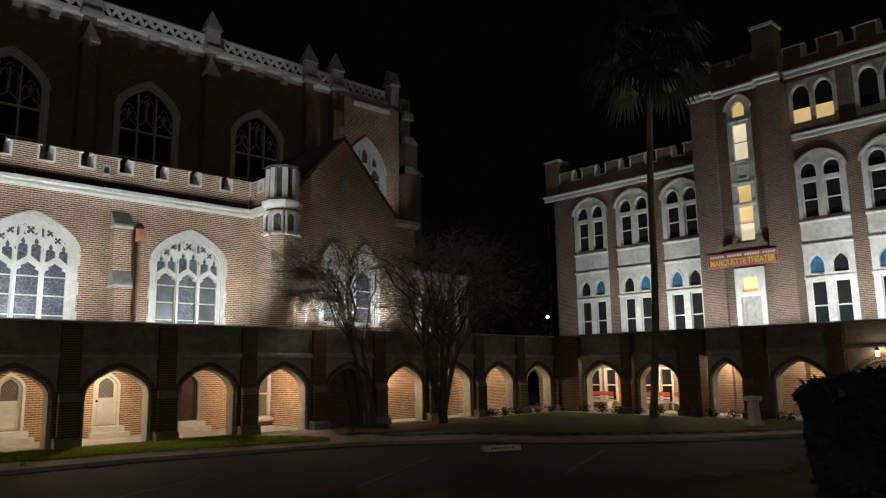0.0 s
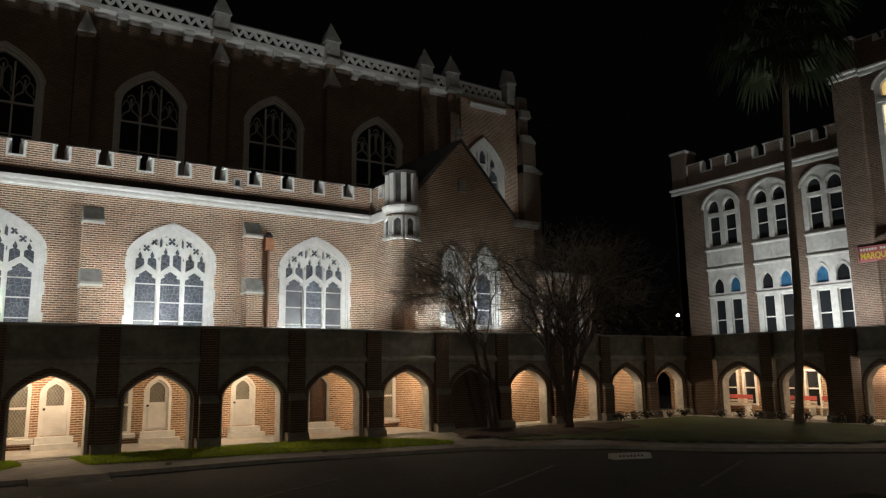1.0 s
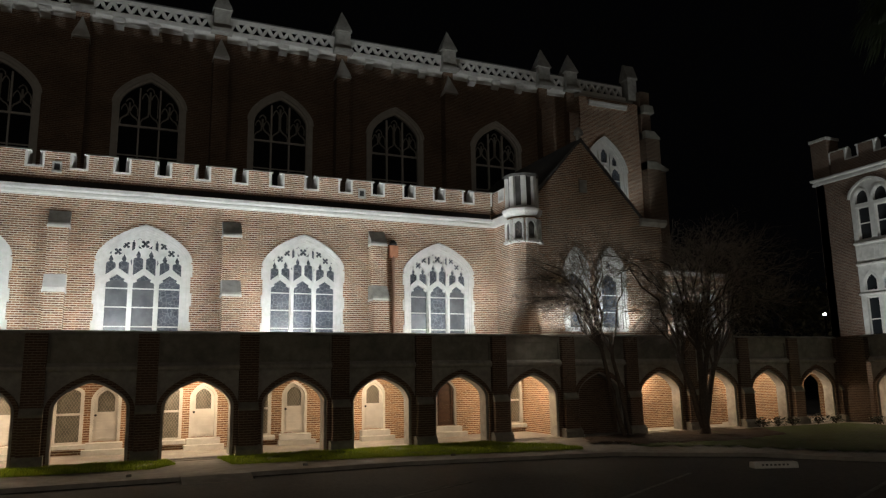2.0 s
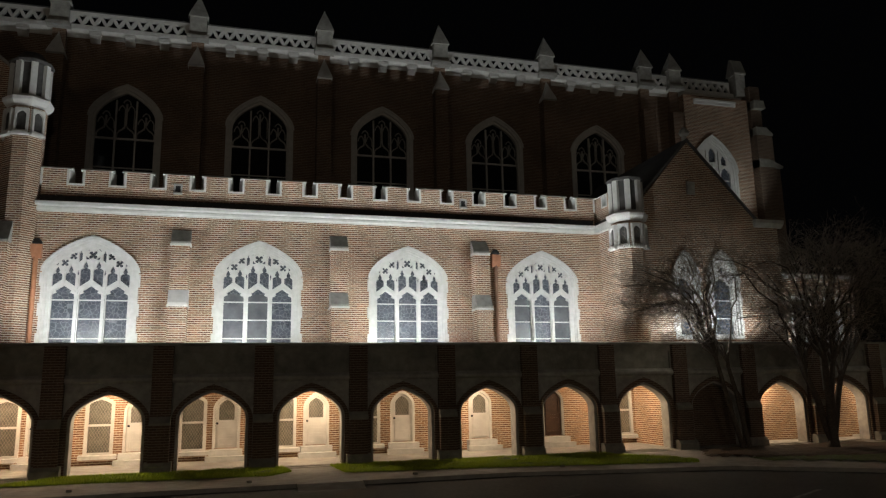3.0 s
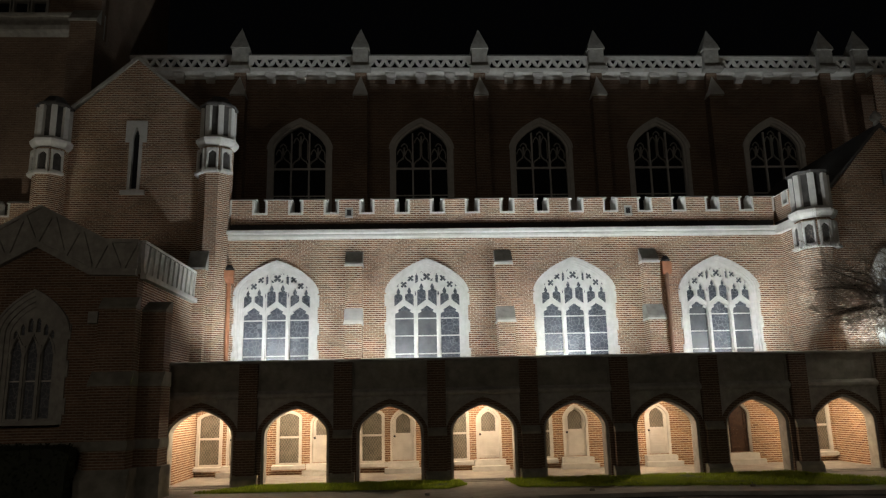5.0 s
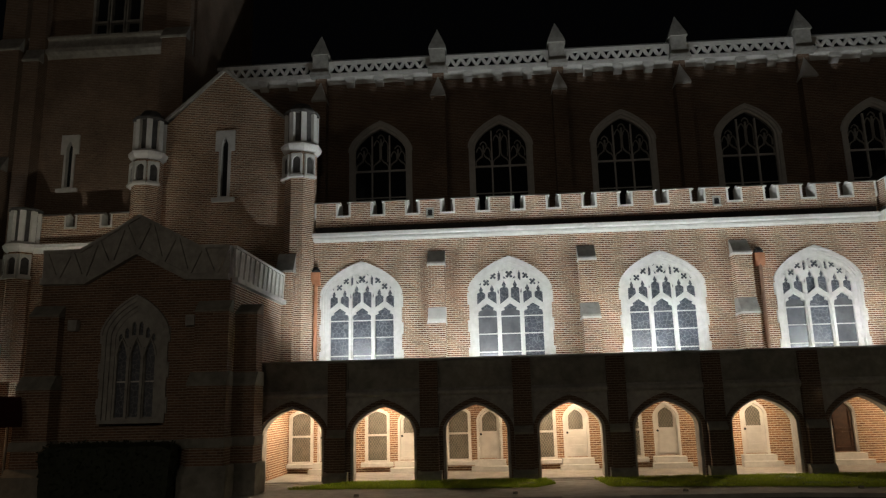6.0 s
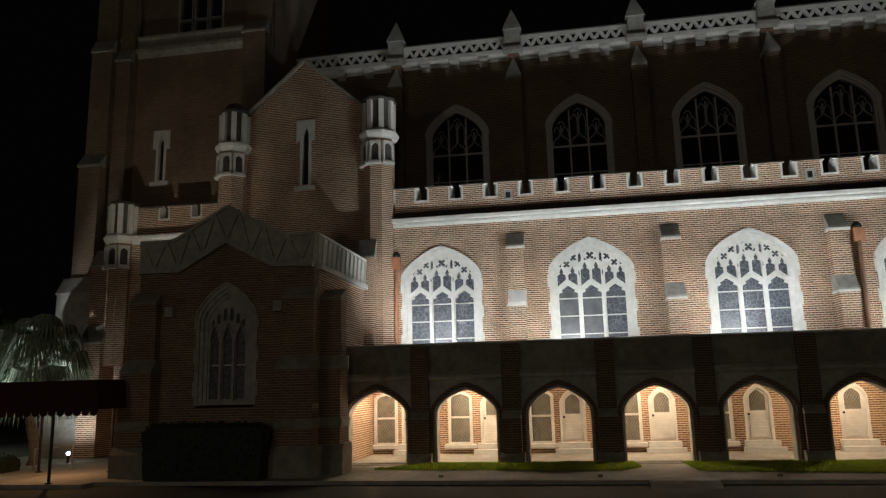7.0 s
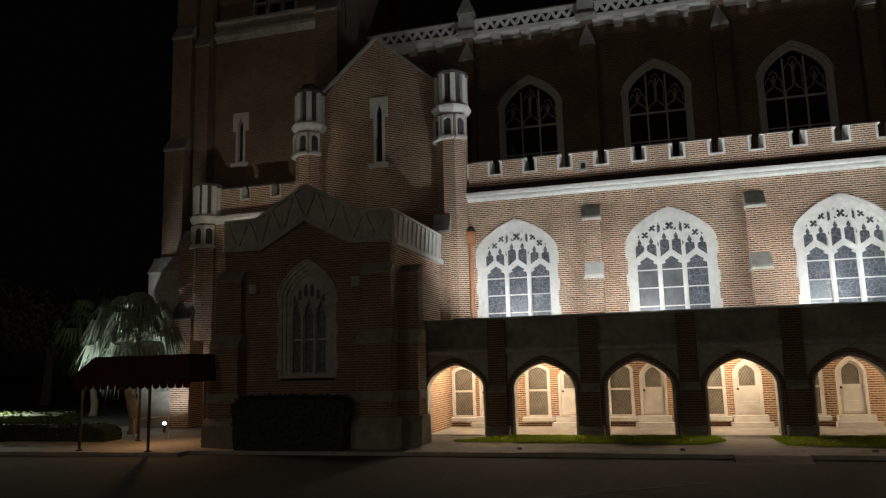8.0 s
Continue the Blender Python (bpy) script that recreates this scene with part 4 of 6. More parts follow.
tower_buttress(-18.35, -17.2, [(0, 7.6, 0.2), (7.6, 13.9, 0.7), (13.9, 20.2, 1.1), (20.2, 32, 1.4)])
tower_buttress(-17.0, -16.2, [(0, 19.6, 1.2), (19.6, 32, 1.5)])
tower_buttress(-10.0, -8.8, [(0, 20.4, 1.1), (20.4, 32, 1.5)])
for x0, x1, steps in ((-16.5, -15.5, [(0, 5.0, -0.75), (5.0, 8.6, -0.35)]), (-18.5, -16.7, [(0, 1.6, -0.5), (1.6, 7.4, 0.0)])):
    bm = B()
    for z0, z1, y in steps:
        box(bm, x0, x1, y, 1.3, z0, z1)
    b = part("corner_buttress", bm, BRICK if x0 > -17.0 else STONE_GREY, church, "stepped corner buttress")
    for i, (z0, z1, y) in enumerate(steps):
        nxt = steps[i + 1][2] if i + 1 < len(steps) else y + 0.45
        bm = B()
        wedge(bm, [(y - 0.05, z1), (y - 0.05, z1 + 0.08), (nxt, z1 + 0.85), (nxt, z1)], x0 - 0.04, x1 + 0.04, "x")
        part("weathering", bm, STONE_GREY, b)

# chapel porch
PX0, PX1, PY = -9.66, -3.17, -7.0
low = [(PX0, 7.02), (-8.14, 6.98), (-6.36, 7.95), (-4.6, 7.02), (PX1, 6.98)]
high = [(PX0, 8.04), (-8.36, 8.04), (-6.35, 9.19), (-4.24, 8.04), (PX1, 8.0)]
wall(church, [[(PX0, 0), (PX1, 0), *low[::-1]], arch(-6.3, 1.05, 2.2, 5.15, 6.35)], PY, PY + 0.5, BRICK_SHADED, name="porch_front")
wall(church, [low + high[::-1]], PY - 0.10, PY + 0.25, STONE_GREY, name="porch_parapet", label="panelled grey stone parapet with a low gable")
bm = B()
ribbon(bm, low, 0.22, PY - 0.22, PY + 0.1)
ribbon(bm, high, 0.12, PY - 0.16, PY + 0.3)
for k in range(14):
    x = PX0 + 0.1 + k * 0.455
    e = 0.2 if k % 2 else -0.2
    zl = np.interp(x + 0.2 - e, [p[0] for p in low], [p[1] for p in low])
    zh = np.interp(x + 0.2 + e, [p[0] for p in high], [p[1] for p in high])
    ribbon(bm, [(x + 0.2 - e, zl + 0.08), (x + 0.2 + e, zh - 0.04)], 0.15, PY - 0.17, PY - 0.09)
part("parapet_moulding", bm, STONE_GREY, church)
wall(church, [rect(PY + 0.5, 0.2, 0, 6.98)], PX1 - 0.5, PX1 - 0.004, BRICK, "x", name="porch_side")
wall(church, [rect(PY + 0.5, 0.2, 0, 6.98)], PX0 + 0.004, PX0 + 0.5, BRICK, "x", name="porch_side")
bm = B()
box(bm, PX1 - 0.3, PX1 + 0.08, PY + 0.26, -0.4, 6.98, 8.0)
box(bm, PX1 - 0.3, PX1 + 0.2, PY + 0.2, -0.4, 6.82, 7.0)
box(bm, PX1 - 0.34, PX1 + 0.13, PY + 0.2, -0.4, 8.0, 8.1)
y = PY + 0.5
while y < -0.8:
    tube(bm, [(PX1 + 0.1, y, 7.02), (PX1 + 0.1, y + 0.22, 7.98)], 0.06, 4)
    y += 0.52
part("porch_side_parapet", bm, STONE, church, "pale stone side parapet with slanting panels")
bm = B()
box(bm, PX0 - 0.08, PX0 + 0.3, PY + 0.26, -0.2, 6.9, 8.0)
part("porch_side_parapet", bm, STONE, church)
bm = B()
box(bm, PX0 + 0.3, PX1 - 0.3, PY + 0.3, 0.2, 6.6, 6.9)
part("porch_roof", bm, SLATE, church)
pierced = [(s * u, w, a, b) for s in (-1, 1) for u, w, a, b in ((0.12, 0.07, 5.15, 5.6), (0.36, 0.07, 5.05, 5.4), (0.56, 0.06, 4.95, 5.2))]
window_set(window_kit(1.12, 0.72, 2.28, 5.15, 6.42, 5.95, 3, 4.95, pierced, (3.62,), 0.06, True, STONE_GREY, GLASS), church, [(-6.3, PY, 0)], "large grey stone chapel window with three lights")
bm = B()
wedge(bm, [(PY - 0.20, 1.55), (PY - 0.14, 1.62), (PY - 0.004, 1.75), (PY - 0.004, 1.5), (PY - 0.16, 1.5)], PX0, PX1, "x")
part("water_table", bm, CONCRETE, church)
for x0, x1, outer in ((-9.9, -8.75, 0), (-4.25, -3.0, 1), (-3.3, -2.35, 2)):
    bm = B()
    y0 = PY - 0.55 if outer < 2 else PY + 0.35
    y1 = PY + 0.1 if outer < 2 else PY + 1.25
    box(bm, x0, x1, y0, y1, 0.9, 3.4)
    box(bm, x0 + 0.06, x1 - 0.06, y0 + 0.25, y1, 3.4, 5.8)
    b = part("porch_buttress", bm, BRICK_SHADED, church)
    bm = B()
    wedge(bm, [(y0 - 0.03, 3.4), (y0 - 0.03, 3.46), (y0 + 0.26, 3.86), (y1, 3.86), (y1, 3.4)], x0 - 0.02, x1 + 0.02, "x")
    part("weathering", bm, CONCRETE, b, "sloped grey stone weathering")
    bm = B()
    wedge(bm, [(y0 + 0.22, 5.8), (y0 + 0.22, 5.86), (y1 - 0.1, 6.2), (y1, 6.2), (y1, 5.8)], x0 + 0.05, x1 - 0.05, "x")
    part("weathering", bm, CONCRETE, b, "sloped grey stone weathering")
    bm = B()
    wedge(bm, [(y0 - 0.16, -0.1), (y0 - 0.16, 0.72), (y0, 0.95), (y1, 0.95), (y1, -0.1)], x0 - 0.14, x1 + 0.14, "x")
    part("plinth", bm, CONCRETE, b, "grey stone plinth")
    bm = B()
    wedge(bm, [(y0 - 0.1, 1.5), (y0 - 0.02, 1.78), (y1, 1.78), (y1, 1.5)], x0 - 0.06, x1 + 0.06, "x")
    part("offset_band", bm, CONCRETE, b, "grey stone band")
bm = B()
wedge(bm, [(PY - 0.14, -0.1), (PY - 0.14, 0.75), (PY - 0.004, 0.95), (PY - 0.004, -0.1)], PX0, PX1, "x")
part("plinth", bm, CONCRETE, church)

for x, z in ((-8.4, 5.5), (-4.4, 5.55)):
    bm = B()
    box(bm, x - 0.15, x + 0.15, PY - 0.22, PY - 0.004, z - 0.18, z + 0.18)
    bmesh.ops.bevel(bm, geom=bm.edges[:], offset=0.02, segments=1)
    part("wall_block", bm, STONE_GREY, church, "small square grey stone block")

# ---- cloister along the church ----
cloister = thing("cloister", "long dark brick and cast stone cloister arcade with lamplit bays", "cloister")
PITCH, AX0 = 3.36, 1.44
FY, BYK = -3.62, -3.05
OPEN, SPRING, APEX = 1.10, 1.72, 2.60


def bay_kit():
    """Meshes of one arcade bay about x = 0, front face at y = FY: pier to its right, arch and panels."""
    kit = []
    h = PITCH / 2
    bm = B()
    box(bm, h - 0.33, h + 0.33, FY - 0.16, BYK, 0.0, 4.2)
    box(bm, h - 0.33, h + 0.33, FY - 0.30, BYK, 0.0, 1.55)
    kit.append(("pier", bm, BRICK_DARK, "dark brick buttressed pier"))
    bm = B()
    wedge(bm, [(FY - 0.33, 1.55), (FY - 0.33, 1.62), (FY - 0.14, 1.86), (FY - 0.14, 1.55)], h - 0.34, h + 0.34, "x")
    kit.append(("pier_offset", bm, CONCRETE, "sloped grey stone pier offset"))
    bm = B()
    wedge(bm, [(FY - 0.42, -0.02), (FY - 0.42, 0.22), (FY - 0.28, 0.36), (BYK + 0.06, 0.36), (BYK + 0.06, -0.02)], h - 0.43, h + 0.43, "x")
    kit.append(("pier_base", bm, CONCRETE, "grey stone pier base"))
    bm = B()
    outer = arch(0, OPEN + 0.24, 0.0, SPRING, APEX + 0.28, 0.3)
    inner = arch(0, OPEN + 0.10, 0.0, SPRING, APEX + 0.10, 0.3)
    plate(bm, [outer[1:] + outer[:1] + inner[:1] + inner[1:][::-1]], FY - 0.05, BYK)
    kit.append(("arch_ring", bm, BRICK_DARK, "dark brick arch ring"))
    bm = B()
    core = arch(0, OPEN, 0.0, SPRING, APEX, 0.3)
    mid = arch(0, OPEN + 0.12, 0.0, SPRING, APEX + 0.11, 0.3)
    plate(bm, [mid[1:] + mid[:1] + core[:1] + core[1:][::-1]], FY + 0.06, BYK + 0.04)
    kit.append(("arch_surround", bm, STONE_GREY, "pale moulded stone arch surround"))
    bm = B()
    plate(bm, [rect(-h + 0.33, h - 0.33, 0.02, 2.95), arch(0, OPEN + 0.22, 0.03, SPRING, APEX + 0.26, 0.3)], FY + 0.03, BYK + 0.02)
    kit.append(("spandrel", bm, STONE_GREY, "pale cast stone spandrel"))
    bm = B()
    wedge(bm, [(FY - 0.05, 2.95), (FY - 0.13, 3.03), (FY - 0.13, 3.12), (FY, 3.24), (BYK, 3.24), (BYK, 2.95)], -h + 0.33, h - 0.33, "x")
    kit.append(("string_course", bm, STONE_GREY, "cast stone string course"))
    bm = B()
    box(bm, -h + 0.33, h - 0.33, FY + 0.07, BYK, 3.24, 4.2)
    box(bm, -h + 0.33, h - 0.33, FY, BYK, 3.96, 4.2)
    box(bm, -h + 0.33, -h + 0.40, FY, FY + 0.1, 3.24, 3.96)
    box(bm, h - 0.40, h - 0.33, FY, FY + 0.1, 3.24, 3.96)
    kit.append(("parapet_panel", bm, CONCRETE, "recessed cast stone parapet panel"))
    bm = B()
    wedge(bm, [(FY - 0.18, 4.2), (FY - 0.18, 4.27), (FY + 0.2, 4.33), (BYK + 0.1, 4.3), (BYK + 0.1, 4.2)], -h, h, "x")
    kit.append(("coping", bm, CONCRETE, "grey stone coping"))
    done = []
    for n, bm, mat, tag in kit:
        me = bpy.data.meshes.new(n)
        bmesh.ops.recalc_face_normals(bm, faces=bm.faces)
        bm.to_mesh(me)
        bm.free()
        me.materials.append(mat)
        done.append((n, me, tag))
    return done


BAY_KIT = bay_kit()
for k in range(-1, 12):
    for n, me, tag in BAY_KIT:
        put(n, me, cloister, tag, (AX0 + PITCH * k, 0, 0))
bm = B()
box(bm, -3.3, -3.05, FY - 0.1, BYK, 0, 4.25)
part("end_pier", bm, BRICK_DARK, cloister)
sheet("cloister_floor", [(-3.2, FY - 0.45), (40.6, FY - 0.45), (40.6, -24.0), (44.0, -24.0), (44.0, 0.0), (-3.2, 0.0)], -0.3, 0.0, PAVING, "pale concrete cloister floor", "floor")
bm = B()
box(bm, -3.2, 40.4, BYK, 0.3, 2.86, 3.1)
part("vault", bm, plain("cream_plaster", (0.58, 0.52, 0.42), (0.70, 0.64, 0.53), 3, 0.85), cloister, "cream plaster ceiling")
bm = B()
box(bm, -3.2, 40.4, BYK, 0.0, 3.7, 3.9)
part("cloister_roof", bm, SLATE, cloister)

# back wall with its doors and windows
DOORS = [(-1.30, "white"), (2.02, "white"), (5.24, "white"), (8.72, "white"), (12.30, "white"), (15.72, "white"), (19.12, "brown")]
WINS = [-2.50, 0.66, 3.98, 7.42, 10.84, 14.20, 22.55]
holes = [arch(x, 0.47, 0.46, 1.95, 2.48, 0.35) for x, _ in DOORS] + [arch(x, 0.46, 0.42, 2.24, 2.46, 0.35) for x in WINS]
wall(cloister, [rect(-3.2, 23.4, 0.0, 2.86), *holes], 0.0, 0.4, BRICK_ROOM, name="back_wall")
wall(cloister, [rect(BYK - 0.3, 0.0, 0, 2.86)], 23.2, 23.4, BRICK_ROOM, "x", name="end_wall")
wall(cloister, [rect(BYK, 0.0, 0, 2.86)], -3.16, -3.06, BRICK_ROOM, "x", name="end_wall")
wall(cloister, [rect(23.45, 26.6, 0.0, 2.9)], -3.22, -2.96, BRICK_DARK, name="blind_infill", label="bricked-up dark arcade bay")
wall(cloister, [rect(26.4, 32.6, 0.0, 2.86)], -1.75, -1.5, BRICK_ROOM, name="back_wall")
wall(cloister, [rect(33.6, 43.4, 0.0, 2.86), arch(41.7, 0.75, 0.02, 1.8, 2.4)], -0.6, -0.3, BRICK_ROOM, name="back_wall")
wall(cloister, [rect(BYK, -1.5, 0, 2.86)], 26.4, 26.6, BRICK_ROOM, "x", name="end_wall")
bm = B()
box(bm, 32.6, 33.6, -1.75, -0.3, 0.0, 2.86)
part("wall_pier", bm, BRICK_ROOM, cloister)
for k in range(-1, 12):
    if k in (7,):
        continue
    # stone ledge at the front of each bay floor
    bm = B()
    box(bm, AX0 + PITCH * k - 1.2, AX0 + PITCH * k + 1.2, FY - 0.14, BYK, -0.02, 0.02)
    part("threshold", bm, PAVING, cloister)


def door_unit(x, kind):
    mat = WHITE if kind == "white" else BROWN_WOOD
    d = thing("cloister_door", "closed white painted panelled door with leaded pane" if kind == "white" else "closed dark brown wooden door in the brick wall", "door", "cloister doors", "structure")
    d.name = "door_1"
    bm = B()
    plate(bm, [arch(x, 0.52, 0.40, 1.95, 2.54, 0.35), arch(x, 0.42, 0.44, 1.95, 2.40, 0.35)], -0.05, 0.14)
    part("door_frame", bm, WHITE if kind == "white" else STONE_GREY, d)
    bm = B()
    holes = [arch(x, 0.29, 1.52, 2.0, 2.30, 0.35, 6)] if kind == "white" else []
    plate(bm, [arch(x, 0.415, 0.46, 1.95, 2.39, 0.35), *holes], 0.06, 0.11)
    leaf = part("door_leaf", bm, mat, d)
    for z0, z1 in ((0.54, 0.82), (0.87, 1.14), (1.19, 1.45)) if kind == "white" else ((0.6, 1.2), (1.3, 2.1)):
        bm = B()
        plate(bm, [rect(x - 0.33, x + 0.33, z0, z1), rect(x - 0.28, x + 0.28, z0 + 0.05, z1 - 0.05)], 0.02, 0.062)
        part("panel_moulding", bm, mat, leaf)
    if holes:
        bm = B()
        plate(bm, [rect(x - 0.30, x + 0.30, 1.5, 2.32)], 0.085, 0.09)
        part("pane", bm, GLASS_DIAMOND, leaf, "diamond leaded pane")
    bm = B()
    turned(bm, x - 0.35, 0.03, [(0.03, 1.36), (0.045, 1.38), (0.045, 1.42), (0.03, 1.44)], 8)
    part("door_knob", bm, METAL, leaf)
    s = thing("door_steps", "pale stone door steps, two low treads", "steps", "cloister door steps")
    bm = B()
    box(bm, x - 0.62, x + 0.62, -0.42, -0.006, 0.0, 0.42)
    part("upper_step", bm, STONE, s)
    bm = B()
    box(bm, x - 0.74, x + 0.74, -0.72, -0.424, 0.0, 0.2)
    part("lower_step", bm, STONE, s)


def sash_window(x):
    w = thing("window_1", "white painted sash window with diamond leaded glass", "window", "cloister windows", "structure")
    bm = B()
    plate(bm, [arch(x, 0.51, 0.36, 2.26, 2.52, 0.35), arch(x, 0.39, 0.46, 2.20, 2.40, 0.35)], -0.06, 0.14)
    part("window_frame", bm, WHITE, w)
    bm = B()
    box(bm, x - 0.39, x + 0.39, 0.0, 0.08, 1.42, 1.50)
    part("meeting_rail", bm, WHITE, w)
    bm = B()
    plate(bm, [arch(x, 0.41, 0.44, 2.2, 2.42, 0.35)], 0.06, 0.07)
    part("pane", bm, GLASS_DIAMOND, w)
    bm = B()
    wedge(bm, [(-0.20, 0.22), (-0.20, 0.36), (0.0, 0.40), (-0.002, 0.22)], x - 0.66, x + 0.66, "x")
    part("window_sill", bm, STONE, w)


for x, kind in DOORS:
    door_unit(x, kind)
for x in WINS:
    sash_window(x)


def vault_lamp(x, y, z=2.86):
    l = thing("ceiling_lamp", "small warm ceiling lantern under the cloister vault", "lamp", "cloister lamps")
    bm = B()
    turned(bm, x, y, [(0.09, z), (0.09, z - 0.03), (0.02, z - 0.05), (0.02, z - 0.07)], 8)
    part("lamp_rose", bm, METAL, l)
    bm = B()
    turned(bm, x, y, [(0.05, z - 0.07), (0.075, z - 0.09), (0.075, z - 0.12)], 8)
    part("lamp_glass", bm, BULB, l)


for k in LAMP_BAYS:
    vault_lamp(AX0 + PITCH * k, -1.2 if k < 7 else -2.6)

# ---- side cloister, at a right angle ----
side = thing("side_cloister", "dark brick cloister wing with lamplit arches before the hall", "cloister")
SX = 39.9
for y, k in ((-6.9, 1.0), (-10.35, 1.0), (-14.05, 0.68), (-17.5, 1.0), (-20.9, 1.0)):
    for n, me, tag in BAY_KIT:
        q = put(n, me, side, tag)
        q.matrix_basis = Matrix.Translation((SX - FY, y, 0)) @ pose(0, 0, 0, 0, 0, -90) @ Matrix.Diagonal((k, 1, 1, 1))
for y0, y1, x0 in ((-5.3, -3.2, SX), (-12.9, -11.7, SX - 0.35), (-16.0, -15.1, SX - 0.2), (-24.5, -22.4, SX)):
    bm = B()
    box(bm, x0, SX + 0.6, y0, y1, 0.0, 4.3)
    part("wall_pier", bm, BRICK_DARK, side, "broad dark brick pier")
bm = B()
box(bm, SX + 0.6, 43.9, -24.0, -3.0, 2.86, 3.1)
part("vault", bm, bpy.data.materials["cream_plaster"], side)
bm = B()
box(bm, SX + 0.6, 43.9, -24.0, -3.0, 3.7, 3.9)
part("cloister_roof", bm, SLATE, side)
wall(side, [rect(-24, -0.6, 0, 2.86), *[rect(y - 0.36, y + 0.36, 0.5, 2.3) for y in (-4.0, -5.15, -7.7, -8.85)]], 43.4, 43.8, BRICK_ROOM, "x", name="back_wall")
for y in (-4.0, -5.15, -7.7, -8.85):
    bm = B()
    plate(bm, [rect(y - 0.46, y + 0.46, 0.4, 2.4), rect(y - 0.34, y + 0.34, 0.5, 2.28)], 43.32, 43.5, "x")
    plate(bm, [rect(y - 0.36, y + 0.36, 1.35, 1.42)], 43.36, 43.46, "x")
    w = part("window", bm, WHITE, side, "white framed sash window")
    bm = B()
    plate(bm, [rect(y - 0.36, y + 0.36, 0.5, 2.3)], 43.5, 43.51, "x")
    part("pane", bm, GLASS_PLAIN, w)
for y in (-6.9, -10.2, -14.1, -17.5):
    vault_lamp(41.5, y)

# benches seen through the side arches
RED = plain("red_paint", (0.42, 0.07, 0.06), (0.55, 0.11, 0.09), 5, 0.5)
CREAM = plain("cream_paint", (0.5, 0.46, 0.38), (0.62, 0.57, 0.48), 5, 0.5)


def bench(x, y):
    b = thing("bench", "cream slatted bench with a red top rail", "bench", "cloister benches")
    for z in (0.46, 0.62, 0.78):
        bm = B()
        box(bm, x - 0.06, x - 0.01, y - 0.95, y + 0.95, z, z + (0.22 if z > 0.7 else 0.11))
        part("back_slat", bm, RED if z > 0.7 else CREAM, b, "red painted slat" if z > 0.7 else "")
    for dx in (-0.52, -0.36, -0.20):
        bm = B()
        box(bm, x + dx, x + dx + 0.13, y - 0.95, y + 0.95, 0.40, 0.44)
        part("seat_slat", bm, CREAM, b)
    for dy in (-0.8, 0.8):
        bm = B()
        box(bm, x - 0.5, x, y + dy - 0.05, y + dy + 0.05, 0.0, 0.40)
        part("bench_leg", bm, STONE, b)


for y in (-4.5, -8.2, -10.4):
    bench(43.1, y)

# ---- hall beyond the side cloister ----
hall = thing("college_hall", "four-storey brick collegiate gothic hall with white stone window bays", "building")
HX = 44.0
BAYS = [-3.75, -6.95, -10.15, -17.85, -21.05, -24.25]
STONE_HALL = plain("hall_limestone", (0.56, 0.55, 0.51), (0.74, 0.73, 0.69), 4, 0.8, relief=0.3)
holes = [arch(c, 1.16, 3.4, 12.1, 12.98, 0.12) for c in BAYS]
wall(hall, [rect(-26.5, -0.35, 0.0, 13.8), *holes], HX, HX + 0.6, BRICK_HALL, "x")
wall(hall, [rect(-26.5, -16.4, 13.8, 17.6), *[rect(c - 1.1, c + 1.1, 14.7, 17.2) for c in BAYS[3:]]], HX + 0.02, HX + 0.6, BRICK_HALL, "x")
wall(hall, [rect(HX, HX + 16, 0, 13.9)], -0.9, -0.36, BRICK_HALL, "y", name="end_wall")
bm = B()
box(bm, HX + 0.6, HX + 16, -26.5, -0.9, 13.3, 13.7)
part("roof", bm, SLATE, hall)


